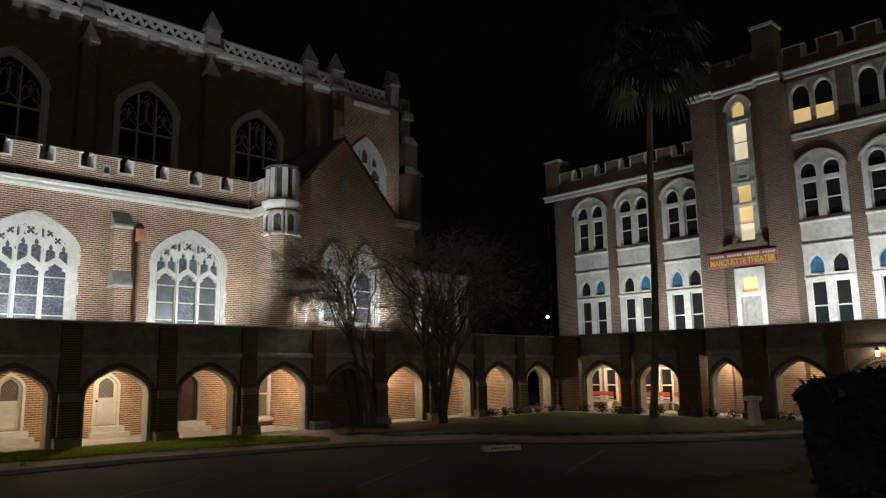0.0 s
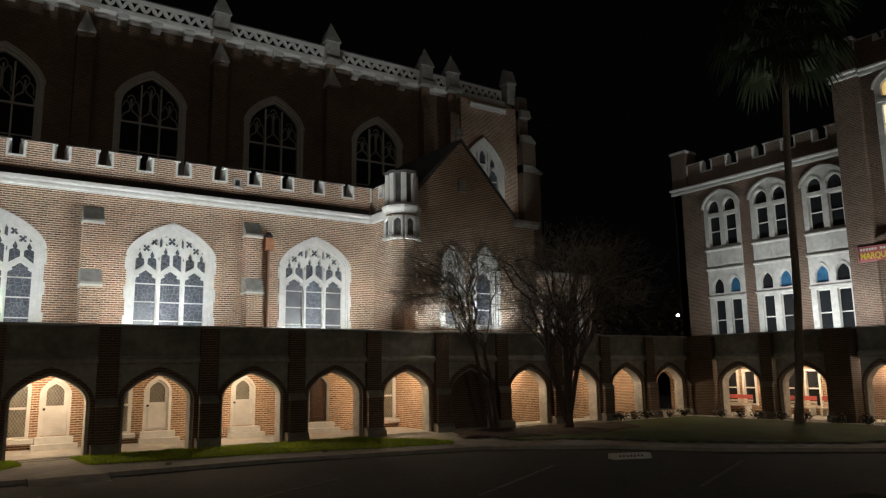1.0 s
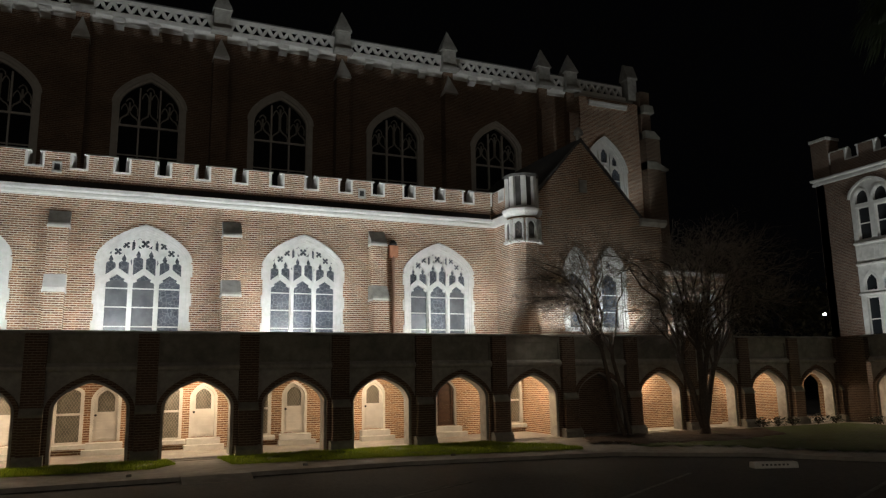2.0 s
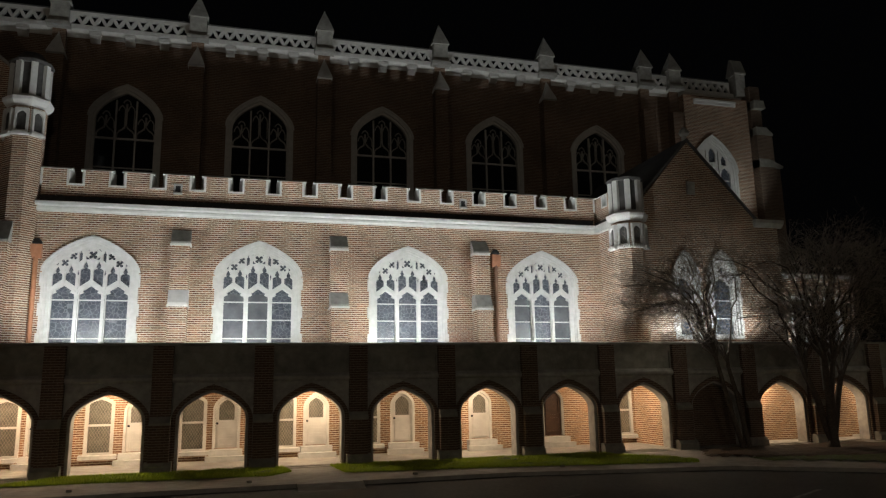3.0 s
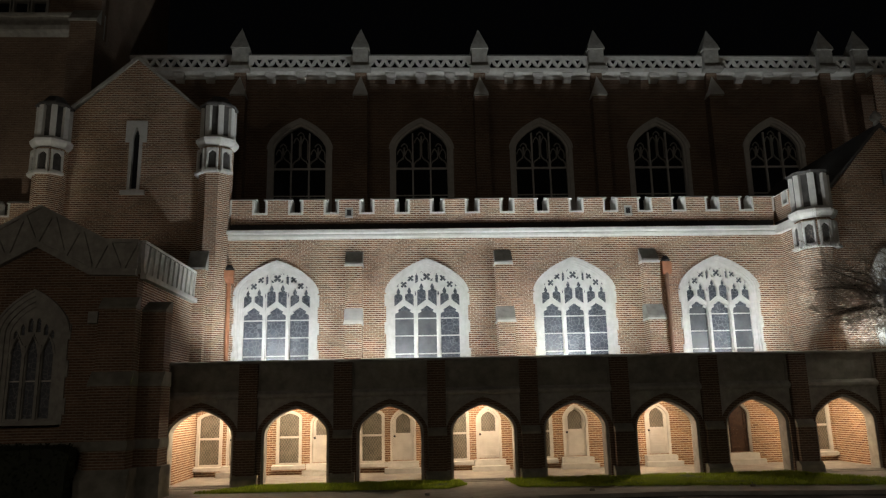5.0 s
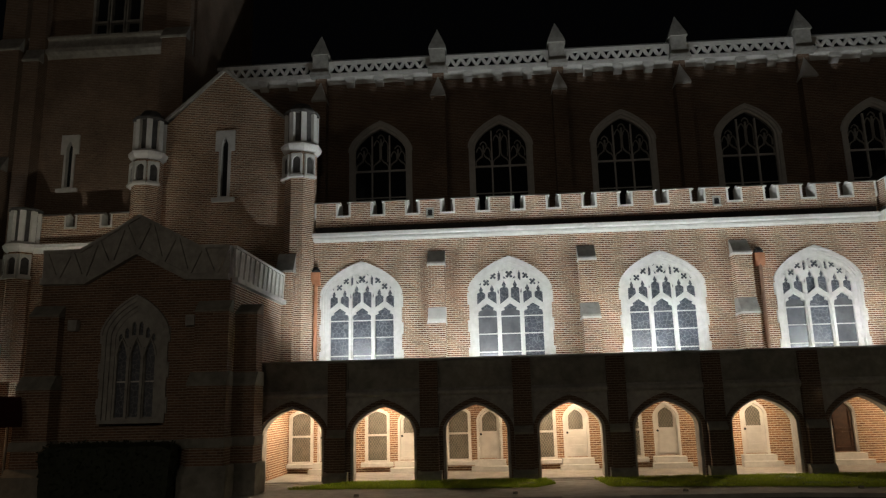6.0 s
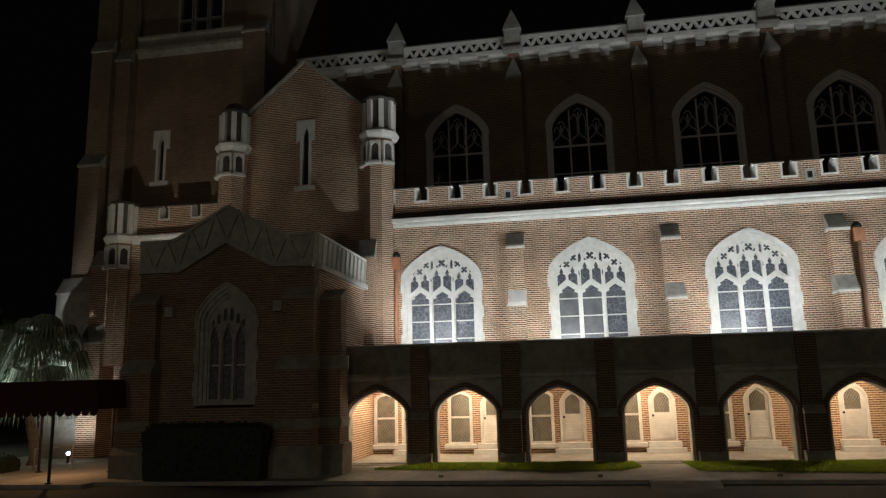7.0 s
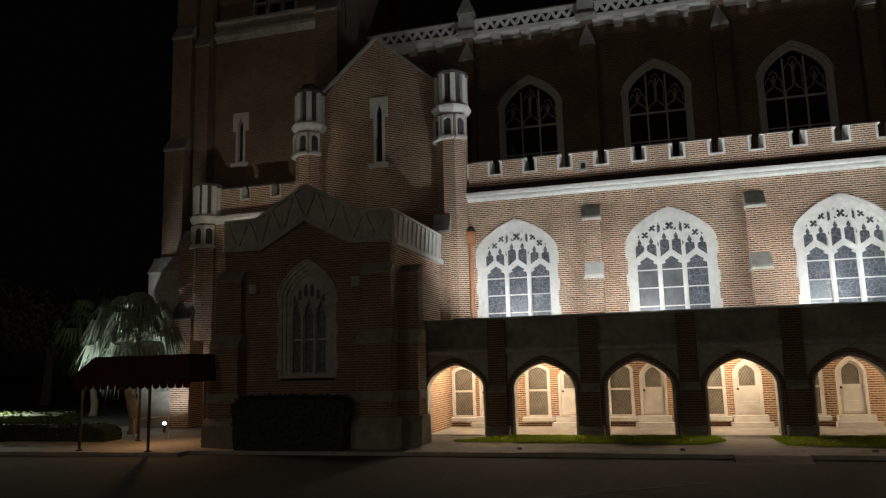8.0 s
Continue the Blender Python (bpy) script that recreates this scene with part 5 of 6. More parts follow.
def bay_window(c):
    """A stone bay: paired arched lights above, a blank panel, small arched heads and tall lights below."""
    out = [(c - 1.24, 3.3), (c + 1.24, 3.3)] + [(p[0], p[1]) for p in arch(c, 1.24, 0, 12.3, 13.25, 0.15)[2:]]
    hs = []
    for u in (-0.56, 0.56):
        hs.append(rect(c + u - 0.40, c + u + 0.40, 9.85, 11.75))
        hs.append(arch(c + u, 0.40, 11.95, 12.25, 12.72, 0.02, 6))
        hs.append(arch(c + u, 0.36, 6.98, 7.4, 7.9, 0.3, 5))
        hs.append(rect(c + u - 0.36, c + u + 0.36, 3.6, 6.6))
    bm = B()
    plate(bm, [out, *hs], HX - 0.06, HX + 0.22, "x")
    w = part("window_bay", bm, STONE_HALL, hall, "white stone window bay with paired arched lights")
    bm = B()
    rim = arch(c, 1.28, 9.6, 12.3, 13.32, 0.15)[2:]
    ribbon(bm, rim, 0.12, HX - 0.16, HX - 0.05, "x")
    part("hood_mould", bm, STONE_HALL, w)
    for u in (-0.56, 0.56):
        bm = B()
        ribbon(bm, arch(c + u, 0.46, 9.8, 12.25, 12.8, 0.02, 6)[2:], 0.08, HX - 0.11, HX - 0.05, "x")
        part("upper_mould", bm, STONE_HALL, w)
        bm = B()
        ribbon(bm, arch(c + u, 0.44, 6.9, 7.4, 8.02, 0.3, 5)[2:], 0.08, HX - 0.11, HX - 0.05, "x")
        part("lower_mould", bm, STONE_HALL, w)
        bm = B()
        plate(bm, [rect(c + u - 0.44, c + u + 0.44, 8.75, 9.45), rect(c + u - 0.36, c + u + 0.36, 8.83, 9.37)], HX - 0.085, HX - 0.055, "x")
        part("blank_panel", bm, STONE_HALL, w)
    for z in (8.42, 9.62, 6.72):
        bm = B()
        wedge(bm, [(HX - 0.18, z), (HX - 0.18, z + 0.08), (HX - 0.06, z + 0.16), (HX - 0.06, z - 0.04)], c - 1.26, c + 1.26, "y")
        part("sill", bm, STONE_HALL, w)
    for u in (-0.56, 0.56):
        for z0, z1, zm in ((9.85, 11.75, 10.8), (3.6, 6.6, 5.35)):
            bm = B()
            plate(bm, [rect(c + u - 0.38, c + u + 0.38, z0, z1), rect(c + u - 0.32, c + u + 0.32, z0 + 0.06, zm - 0.03), rect(c + u - 0.32, c + u + 0.32, zm + 0.03, z1 - 0.06)], HX + 0.06, HX + 0.12, "x")
            part("sash", bm, WHITE, w)
        bm = B()
        plate(bm, [rect(c + u - 0.4, c + u + 0.4, 3.5, 12.85)], HX + 0.14, HX + 0.15, "x")
        part("pane", bm, GLASS_PLAIN, w)
        bm = B()
        plate(bm, [arch(c + u, 0.35, 6.99, 7.4, 7.88, 0.3, 5)], HX + 0.11, HX + 0.12, "x")
        part("stained_pane", bm, BLUE_GLASS if (u > 0) != (c > -9) else GLASS_PLAIN, w, "blue glass pane")


BLUE_GLASS = plain("blue_glass", (0.03, 0.10, 0.20), (0.06, 0.20, 0.36), 3, 0.2, relief=0.02)
for c in BAYS:
    bay_window(c)
for c in BAYS[3:]:
    hs = [arch(c + u, 0.44, 14.95, 16.3, 16.95, 0.02, 6) for u in (-0.56, 0.56)]
    bm = B()
    plate(bm, [rect(c - 1.2, c + 1.2, 14.6, 17.25), *hs], HX - 0.04, HX + 0.2, "x")
    for u in (-0.56, 0.56):
        ribbon(bm, arch(c + u, 0.52, 15, 16.3, 17.05, 0.02, 6)[2:], 0.1, HX - 0.12, HX - 0.03, "x")
    w = part("window_bay", bm, STONE_HALL, hall, "white stone pair of round-headed windows")
    for u in (-0.56, 0.56):
        bm = B()
        plate(bm, [rect(c + u - 0.44, c + u + 0.44, 15.72, 16.98)], HX + 0.1, HX + 0.11, "x")
        part("pane", bm, GLASS_PLAIN, w)
        bm = B()
        plate(bm, [rect(c + u - 0.44, c + u + 0.44, 14.92, 15.72)], HX + 0.1, HX + 0.11, "x")
        part("lit_pane", bm, LIT_PANE if c > -20 else GLASS_PLAIN, w, "warmly lit lower pane")


def band(x0, y0, y1, z0, z1, out, name="cornice"):
    h = z1 - z0
    bm = B()
    wedge(bm, [(x0 - out * 0.45, z0), (x0 - out * 0.5, z0 + h * 0.28), (x0 - out * 0.2, z0 + h * 0.34), (x0 - out * 0.25, z0 + h * 0.52), (x0 - out, z0 + h * 0.62), (x0 - out, z1 - 0.05), (x0 + 0.1, z1), (x0 + 0.1, z0)], y0, y1, "y")
    part(name, bm, STONE, hall, "white moulded stone cornice")


band(HX, -11.6, -0.2, 13.62, 14.02, 0.32)
band(HX, -26.5, -16.5, 14.05, 14.4, 0.28, "string_course")
band(HX, -26.5, -16.5, 17.5, 17.9, 0.32)
merlons(hall, -11.6, -1.5, 13.9, 14.7, 15.5, HX - 0.02, HX + 0.3, 0.95, 0.85, "x", BRICK_HALL)
merlons(hall, -26.5, -16.6, 17.8, 18.45, 19.3, HX - 0.02, HX + 0.3, 0.95, 0.85, "x", BRICK_HALL)
bm = B()
box(bm, HX - 0.12, HX + 0.9, -1.45, -0.34, 14.03, 16.3)
c = part("corner_block", bm, BRICK_HALL, hall, "raised brick corner of the parapet")
bm = B()
box(bm, HX - 0.18, HX + 0.96, -1.51, -0.28, 16.3, 16.46)
part("cap", bm, STONE_HALL, c)

# stair tower of the hall with its narrow lit windows and banner
TWX = 42.9
wall(hall, [rect(-16.7, -11.85, 0.0, 17.1), rect(-15.05, -13.6, 4.35, 7.45), arch(-14.42, 0.5, 8.8, 16.2, 16.75, 0.3)], TWX, TWX + 0.5, BRICK_HALL, "x", name="stair_tower_wall")
wall(hall, [rect(TWX + 0.5, HX + 1.0, 0, 17.1)], -12.35, -11.86, BRICK_HALL, "y", name="stair_tower_wall")
wall(hall, [rect(TWX + 0.5, HX + 1.0, 0, 17.1)], -16.69, -16.2, BRICK_HALL, "y", name="stair_tower_wall")
for y0, y1 in ((-13.1, -11.8), (-16.75, -15.6)):
    bm = B()
    box(bm, TWX - 0.28, TWX, y0, y1, 0, 17.1)
    part("corner_pier", bm, BRICK_HALL, hall)
    band(TWX - 0.28, y0 - 0.06, y1 + 0.06, 17.1, 17.5, 0.28)
band(TWX, -15.6, -13.1, 17.1, 17.5, 0.28)
bm = B()
box(bm, TWX - 0.06, TWX + 0.3, -16.7, -11.85, 17.45, 18.5)
box(bm, TWX - 0.1, TWX + 1.0, -16.6, -15.5, 17.5, 20.3)
box(bm, TWX - 0.1, TWX + 1.0, -12.9, -11.9, 17.5, 19.2)
t = part("tower_parapet", bm, BRICK_HALL, hall, "raised brick tower parapet")
for y0, y1, z in ((-16.68, -15.42, 20.3), (-12.98, -11.82, 19.2)):
    bm = B()
    box(bm, TWX - 0.18, TWX + 1.08, y0, y1, z, z + 0.16)
    part("cap", bm, STONE_HALL, t)
merlons(hall, -15.4, -13.0, 18.2, 18.7, 19.15, TWX + 0.02, TWX + 0.3, 0.7, 0.5, "x", BRICK_HALL)
hs = [rect(-14.80, -14.04, 13.35, 15.3), arch(-14.42, 0.34, 15.75, 16.2, 16.6, 0.3, 6), rect(-14.78, -14.06, 11.0, 11.9), rect(-14.80, -14.04, 8.9, 10.75)]
bm = B()
plate(bm, [arch(-14.42, 0.66, 8.7, 16.2, 16.95, 0.3), *hs], TWX - 0.08, TWX + 0.2, "x")
ribbon(bm, arch(-14.42, 0.72, 8.7, 16.2, 17.0, 0.3)[2:], 0.1, TWX - 0.15, TWX - 0.06, "x")
plate(bm, [rect(-14.78, -14.06, 12.15, 13.1), rect(-14.62, -14.22, 12.3, 12.95)], TWX - 0.13, TWX - 0.07, "x")
for z in (15.45, 13.2, 12.0, 10.85, 8.82):
    plate(bm, [rect(-14.98, -13.86, z, z + 0.12)], TWX - 0.15, TWX - 0.07, "x")
w = part("stair_window", bm, STONE_HALL, hall, "tall white stone stair window with lit panes")
for z0, z1, mat in ((13.35, 14.3, LIT_BLIND), (14.36, 15.3, LIT_BLIND), (15.75, 16.6, LIT_PANE), (11.0, 11.9, LIT_PANE), (8.9, 9.85, LIT_BLIND), (9.91, 10.75, LIT_PANE)):
    bm = B()
    plate(bm, [rect(-14.8, -14.04, z0, z1)], TWX + 0.1, TWX + 0.11, "x")
    part("lit_pane", bm, mat, w, "warmly lit window pane")
for z in (14.33, 9.88):
    bm = B()
    plate(bm, [rect(-14.8, -14.04, z - 0.03, z + 0.03)], TWX + 0.05, TWX + 0.1, "x")
    part("glazing_bar", bm, WHITE, w)
bm = B()
plate(bm, [rect(-15.12, -13.54, 4.3, 7.5), rect(-14.86, -13.80, 4.34, 6.0), rect(-14.72, -13.94, 6.22, 7.0)], TWX - 0.10, TWX + 0.2, "x")
d = part("tower_doorway", bm, STONE_HALL, hall, "white stone doorway with a lit pane above")
bm = B()
plate(bm, [rect(-14.72, -13.94, 6.22, 7.0)], TWX + 0.1, TWX + 0.11, "x")
part("lit_pane", bm, LIT_PANE, d, "warmly lit pane")
bm = B()
plate(bm, [rect(-14.86, -13.80, 4.34, 6.0), rect(-14.7, -14.4, 4.6, 5.8), rect(-14.26, -13.96, 4.6, 5.8)], TWX + 0.1, TWX + 0.14, "x")
box(bm, TWX + 0.14, TWX + 0.16, -14.86, -13.80, 4.34, 6.0)
part("door_leaf", bm, STONE_GREY, d)
# dark hood above the banner
bm = B()
plate(bm, [[(-15.75, 8.36), (-12.7, 8.36), (-13.2, 8.75), (-13.62, 8.85), (-13.72, 9.2), (-13.9, 9.2), (-13.9, 8.8), (-14.95, 8.8), (-14.95, 9.2), (-15.15, 9.2), (-15.3, 8.85)]], TWX - 0.25, TWX - 0.09, "x")
part("hood", bm, BRICK_DARK, hall, "dark stepped hood above the banner")

banner = thing("banner", "pink and maroon banner with yellow capital lettering hung on the tower", "banner")
PINK = plain("pink_canvas", (0.40, 0.10, 0.12), (0.52, 0.16, 0.17), 3, 0.8, relief=0.05)
YELLOW = plain("yellow_print", (0.75, 0.55, 0.05), (0.85, 0.65, 0.08), 3, 0.8, relief=0.02)
bm = B()
box(bm, TWX - 0.36, TWX - 0.33, -15.98, -12.24, 7.58, 8.34)
for v in bm.verts:
    v.co.x += 0.02 * math.sin(5 * v.co.y)
part("cloth", bm, PINK, banner)
for y in (-15.9, -12.32):
    bm = B()
    tube(bm, [(TWX - 0.34, y, 7.6), (TWX - 0.34, y, 8.4), (TWX - 0.05, y, 8.4)], 0.02, 6)
    part("bracket", bm, METAL, banner)
for i in range(26):
    y = -12.4 - i * 0.135
    if i % 7 != 6:
        bm = B()
        box(bm, TWX - 0.368, TWX - 0.361, y - 0.1, y, 8.13, 8.24)
        part("small_print", bm, STONE, banner, "pale bar of small print")
txt = bpy.data.curves.new("lettering", "FONT")
txt.body, txt.size, txt.extrude, txt.align_x, txt.offset = "MARQUETTE THEATER", 0.42, 0.004, "CENTER", 0.008
ob = new("lettering", txt)
txt.materials.append(YELLOW)
dg = bpy.context.evaluated_depsgraph_get()
me = bpy.data.meshes.new_from_object(ob.evaluated_get(dg))
bpy.data.objects.remove(ob)
wid = max(v.co.x for v in me.vertices) - min(v.co.x for v in me.vertices)
ob = put("lettering", me, banner, "yellow capital letters")
ob.matrix_basis = Matrix.Translation((TWX - 0.366, -14.11, 7.72)) @ pose(0, 0, 0, 90, 0, -90) @ Matrix.Diagonal((3.45 / wid, 1, 1, 1))

# wall lantern on the side cloister
wl = thing("wall_lantern", "glowing wall lantern on the dark cloister pier", "lamp")
bm = B()
turned(bm, 39.45, -20.9, [(0.04, 2.72), (0.075, 2.76), (0.085, 2.93), (0.04, 2.99)], 8)
part("lantern_glass", bm, BULB, wl)
bm = B()
tube(bm, [(39.95, -20.9, 2.7), (39.6, -20.9, 2.66), (39.45, -20.9, 2.73)], 0.025, 6)
part("lantern_arm", bm, METAL, wl)
bm = B()
turned(bm, 39.45, -20.9, [(0.12, 2.99), (0.07, 3.07), (0.02, 3.14)], 8)
part("lantern_cap", bm, METAL, wl)
# distant street lamp
sl = thing("street_lamp", "distant cool white street lamp on a pole", "lamp")
bm = B()
tube(bm, [(56.6, 10, 0), (56.6, 10, 6.9)], 0.08, 6)
part("pole", bm, METAL, sl)
bm = B()
turned(bm, 56.6, 10, [(0.07, 6.82), (0.14, 6.88), (0.14, 6.98), (0.05, 7.04)], 8)
part("lamp_head", bm, BULB_COOL, sl)

# ---- added kerb floods with light-shaping hoods, and street lamps ----
for x, *_ in ADDED_KERB_FLOODS:
    f = thing("floodlight", "small grey added hood on the pavement that cuts off flood light", "floodlight", "kerb floodlights")
    for n, x0, x1, y0, y1, z0, z1 in (("visor", -0.065, 0.065, -7.5825, -7.5775, -0.02, 0.045), ("back_plate", -0.065, 0.065, -7.625, -7.62, -0.02, 0.055), ("cheek", -0.07, -0.065, -7.625, -7.5775, -0.02, 0.043), ("cheek", 0.065, 0.07, -7.625, -7.5775, -0.02, 0.043), ("housing", -0.03, 0.03, -7.619, -7.585, -0.02, 0.008)):
        bm = B()
        box(bm, x + x0, x + x1, y0, y1, z0, z1)
        part(n, bm, CONCRETE if n == "back_plate" else METAL, f)
for x, y in ((-14.0, -44.0), (8.0, -48.0), (30.0, -42.0)):
    f = thing("street_lamp", "tall dark street lamp with a warm globe", "lamp", "street lamps")
    bm = B()
    tube(bm, [(x, y, -0.14), (x, y, 6.2)], 0.09, 8, 0.06)
    part("pole", bm, METAL, f)
    bm = B()
    turned(bm, x, y, [(0.1, 6.2), (0.2, 6.3), (0.12, 6.36)], 8)
    part("lamp_collar", bm, METAL, f)


# ---- plants ----
def bare_tree(base, forks, crowns, limbs, seed, label, girth=0.15):
    """A bare crape myrtle: upright stems, long limbs that arch out into the crown, and a mist of fine twigs.

    forks: heights above the base where stems divide; crowns: (centre, radii, share) of the twiggy masses."""
    rnd = random.Random(seed)
    wood, twigs = B(), B()
    t = thing("bare_tree", label, "tree", "courtyard trees")
    b = Vector(base)
    stems = []
    for k, (dx, dy, h) in enumerate(forks):
        a = 2 * math.pi * k / len(forks)
        p0 = b + Vector((0.14 * math.cos(a), 0.14 * math.sin(a), -0.08))
        p3 = b + Vector((dx, dy, h))
        mid = [p0.lerp(p3, t) + Vector((rnd.uniform(-0.09, 0.09), rnd.uniform(-0.09, 0.09), 0)) for t in (0.3, 0.6, 0.85)]
        tube(wood, [p0, *mid, p3], girth * rnd.uniform(0.85, 1.1), 7, girth * 0.62)
        stems.append((mid[-1], p3))

    def jitter(v, q):
        return (v + Vector((rnd.uniform(-1, 1), rnd.uniform(-1, 1), rnd.uniform(-1, 1))) * q).normalized()

    def spray(p, d, length, r, level):
        q = p + jitter(d, 0.3) * length * 0.5
        e = q + jitter(d, 0.5) * length * 0.5
        tube(twigs, [p, q, e], r, 3, r * 0.5)
        if level < 2:
            for k in range(4 if level == 0 else 2):
                spray(q.lerp(e, rnd.random()), jitter(d, 0.95), length * rnd.uniform(0.5, 0.8), r * 0.62, level + 1)

    for k in range(limbs):
        x = rnd.random()
        for centre, radii, share in crowns:
            if x < share:
                break
            x -= share
        v = jitter(Vector((0, 0, 0.15)), 1.0)
        q = rnd.uniform(0.55, 1.0)
        goal = Vector(centre) + Vector((v.x * radii[0], v.y * radii[1], v.z * radii[2])) * q
        low, fork = min(stems, key=lambda s: (s[1] - goal).length + rnd.uniform(0, 1.6))
        start = low.lerp(fork, rnd.uniform(0.0, 1.0))
        span = goal - start
        rise = Vector((0, 0, 0.3 * span.length))
        pts = [start + span * t + rise * math.sin(math.pi * t) * 0.8 + Vector((rnd.uniform(-1, 1), rnd.uniform(-1, 1), rnd.uniform(-1, 1))) * 0.24 for t in (0.15, 0.3, 0.45, 0.6, 0.8)]
        pts = [start, *pts, goal]
        bm = B()
        tube(bm, pts, girth * rnd.uniform(0.34, 0.5), 5, 0.018)
        part("limb", bm, BARK, t)
        for i in range(1, 7):
            d = (pts[i] - pts[i - 1]).normalized()
            for _ in range(1 if i < 4 else 4):
                spray(pts[i - 1].lerp(pts[i], rnd.random()), jitter(d, 0.75), rnd.uniform(0.7, 1.5), 0.011, 0)
    part("trunk", wood, BARK, t)
    part("crown", twigs, TWIG, t, "mist of bare twigs")
    return t


bare_tree((28.2, -6.3, 0.0), [(-0.9, 0.3, 3.3), (0.3, -0.2, 3.6), (1.3, 0.3, 3.2), (-0.3, -0.4, 4.0)], [((25.4, -6.4, 6.2), (3.2, 1.8, 1.5), 0.45), ((28.4, -6.5, 6.4), (2.6, 2.2, 1.9), 0.30), ((31.0, -6.8, 6.6), (2.6, 2.2, 2.2), 0.25)], 46, 17, "bare many-stemmed crape myrtle in front of the cloister")
bare_tree((25.0, -5.3, 0.0), [(-0.5, 0.1, 3.8), (-1.3, -0.1, 4.1)], [((21.6, -5.4, 6.0), (2.6, 1.0, 1.5), 0.8), ((24.4, -5.2, 7.0), (2.0, 1.2, 1.6), 0.2)], 32, 19, "bare crape myrtle with a twiggy crown near the transept", 0.11)


def leaf_cloud(bm, rnd, centre, radii, count, size, hollow=0.55):
    """Small tilted leaves scattered through the outer part of an uneven ellipsoid."""
    for _ in range(count):
        v = Vector((rnd.gauss(0, 1), rnd.gauss(0, 1), rnd.gauss(0, 1))).normalized()
        r = hollow + (1 - hollow) * rnd.random()
        r *= 1 + 0.25 * noise.noise(v * 2.3 + Vector(centre))
        p = Vector(centre) + Vector((v.x * radii[0], v.y * radii[1], v.z * radii[2])) * r
        a = Vector((rnd.uniform(-1, 1), rnd.uniform(-1, 1), rnd.uniform(-1, 1))).normalized()
        b = a.orthogonal().normalized()
        s = size * rnd.uniform(0.6, 1.3)
        q = [bm.verts.new(p + u) for u in (-a * s, b * s * 0.4, a * s, -b * s * 0.4)]
        bm.faces.new(q)


def far_tree(x, y, h, r, seed):
    rnd = random.Random(seed)
    t = thing("broad_tree", "dark broad leafy tree far behind the buildings", "tree", "far trees")
    bm = B()
    tube(bm, [(x, y, -0.1), (x + 0.3, y, h * 0.3), (x, y + 0.2, h * 0.6)], 0.5, 7, 0.2)
    for k in range(5):
        a = 1.3 * k
        tube(bm, [(x, y, h * (0.3 + 0.05 * k)), (x + r * 0.6 * math.cos(a), y + r * 0.6 * math.sin(a), h * 0.65)], 0.18, 5, 0.05)
    part("trunk", bm, BARK, t)
    bm = B()
    for k in range(9):
        a = 2.4 * k
        leaf_cloud(bm, rnd, (x + r * 0.5 * math.cos(a), y + r * 0.5 * math.sin(a), h * (0.52 + 0.05 * (k % 4))), (r * 0.55, r * 0.55, h * 0.22), 420, 0.32, 0.3)
    part("crown", bm, OAK, t)


far_tree(47.0, 14.0, 14.5, 7.5, 3)
far_tree(57.0, 24.0, 15.0, 8.0, 4)
far_tree(66.0, 16.0, 13.0, 6.5, 5)
far_tree(-46.0, 22.0, 12.0, 7.0, 6)
far_tree(-58.0, 8.0, 11.0, 7.0, 7)


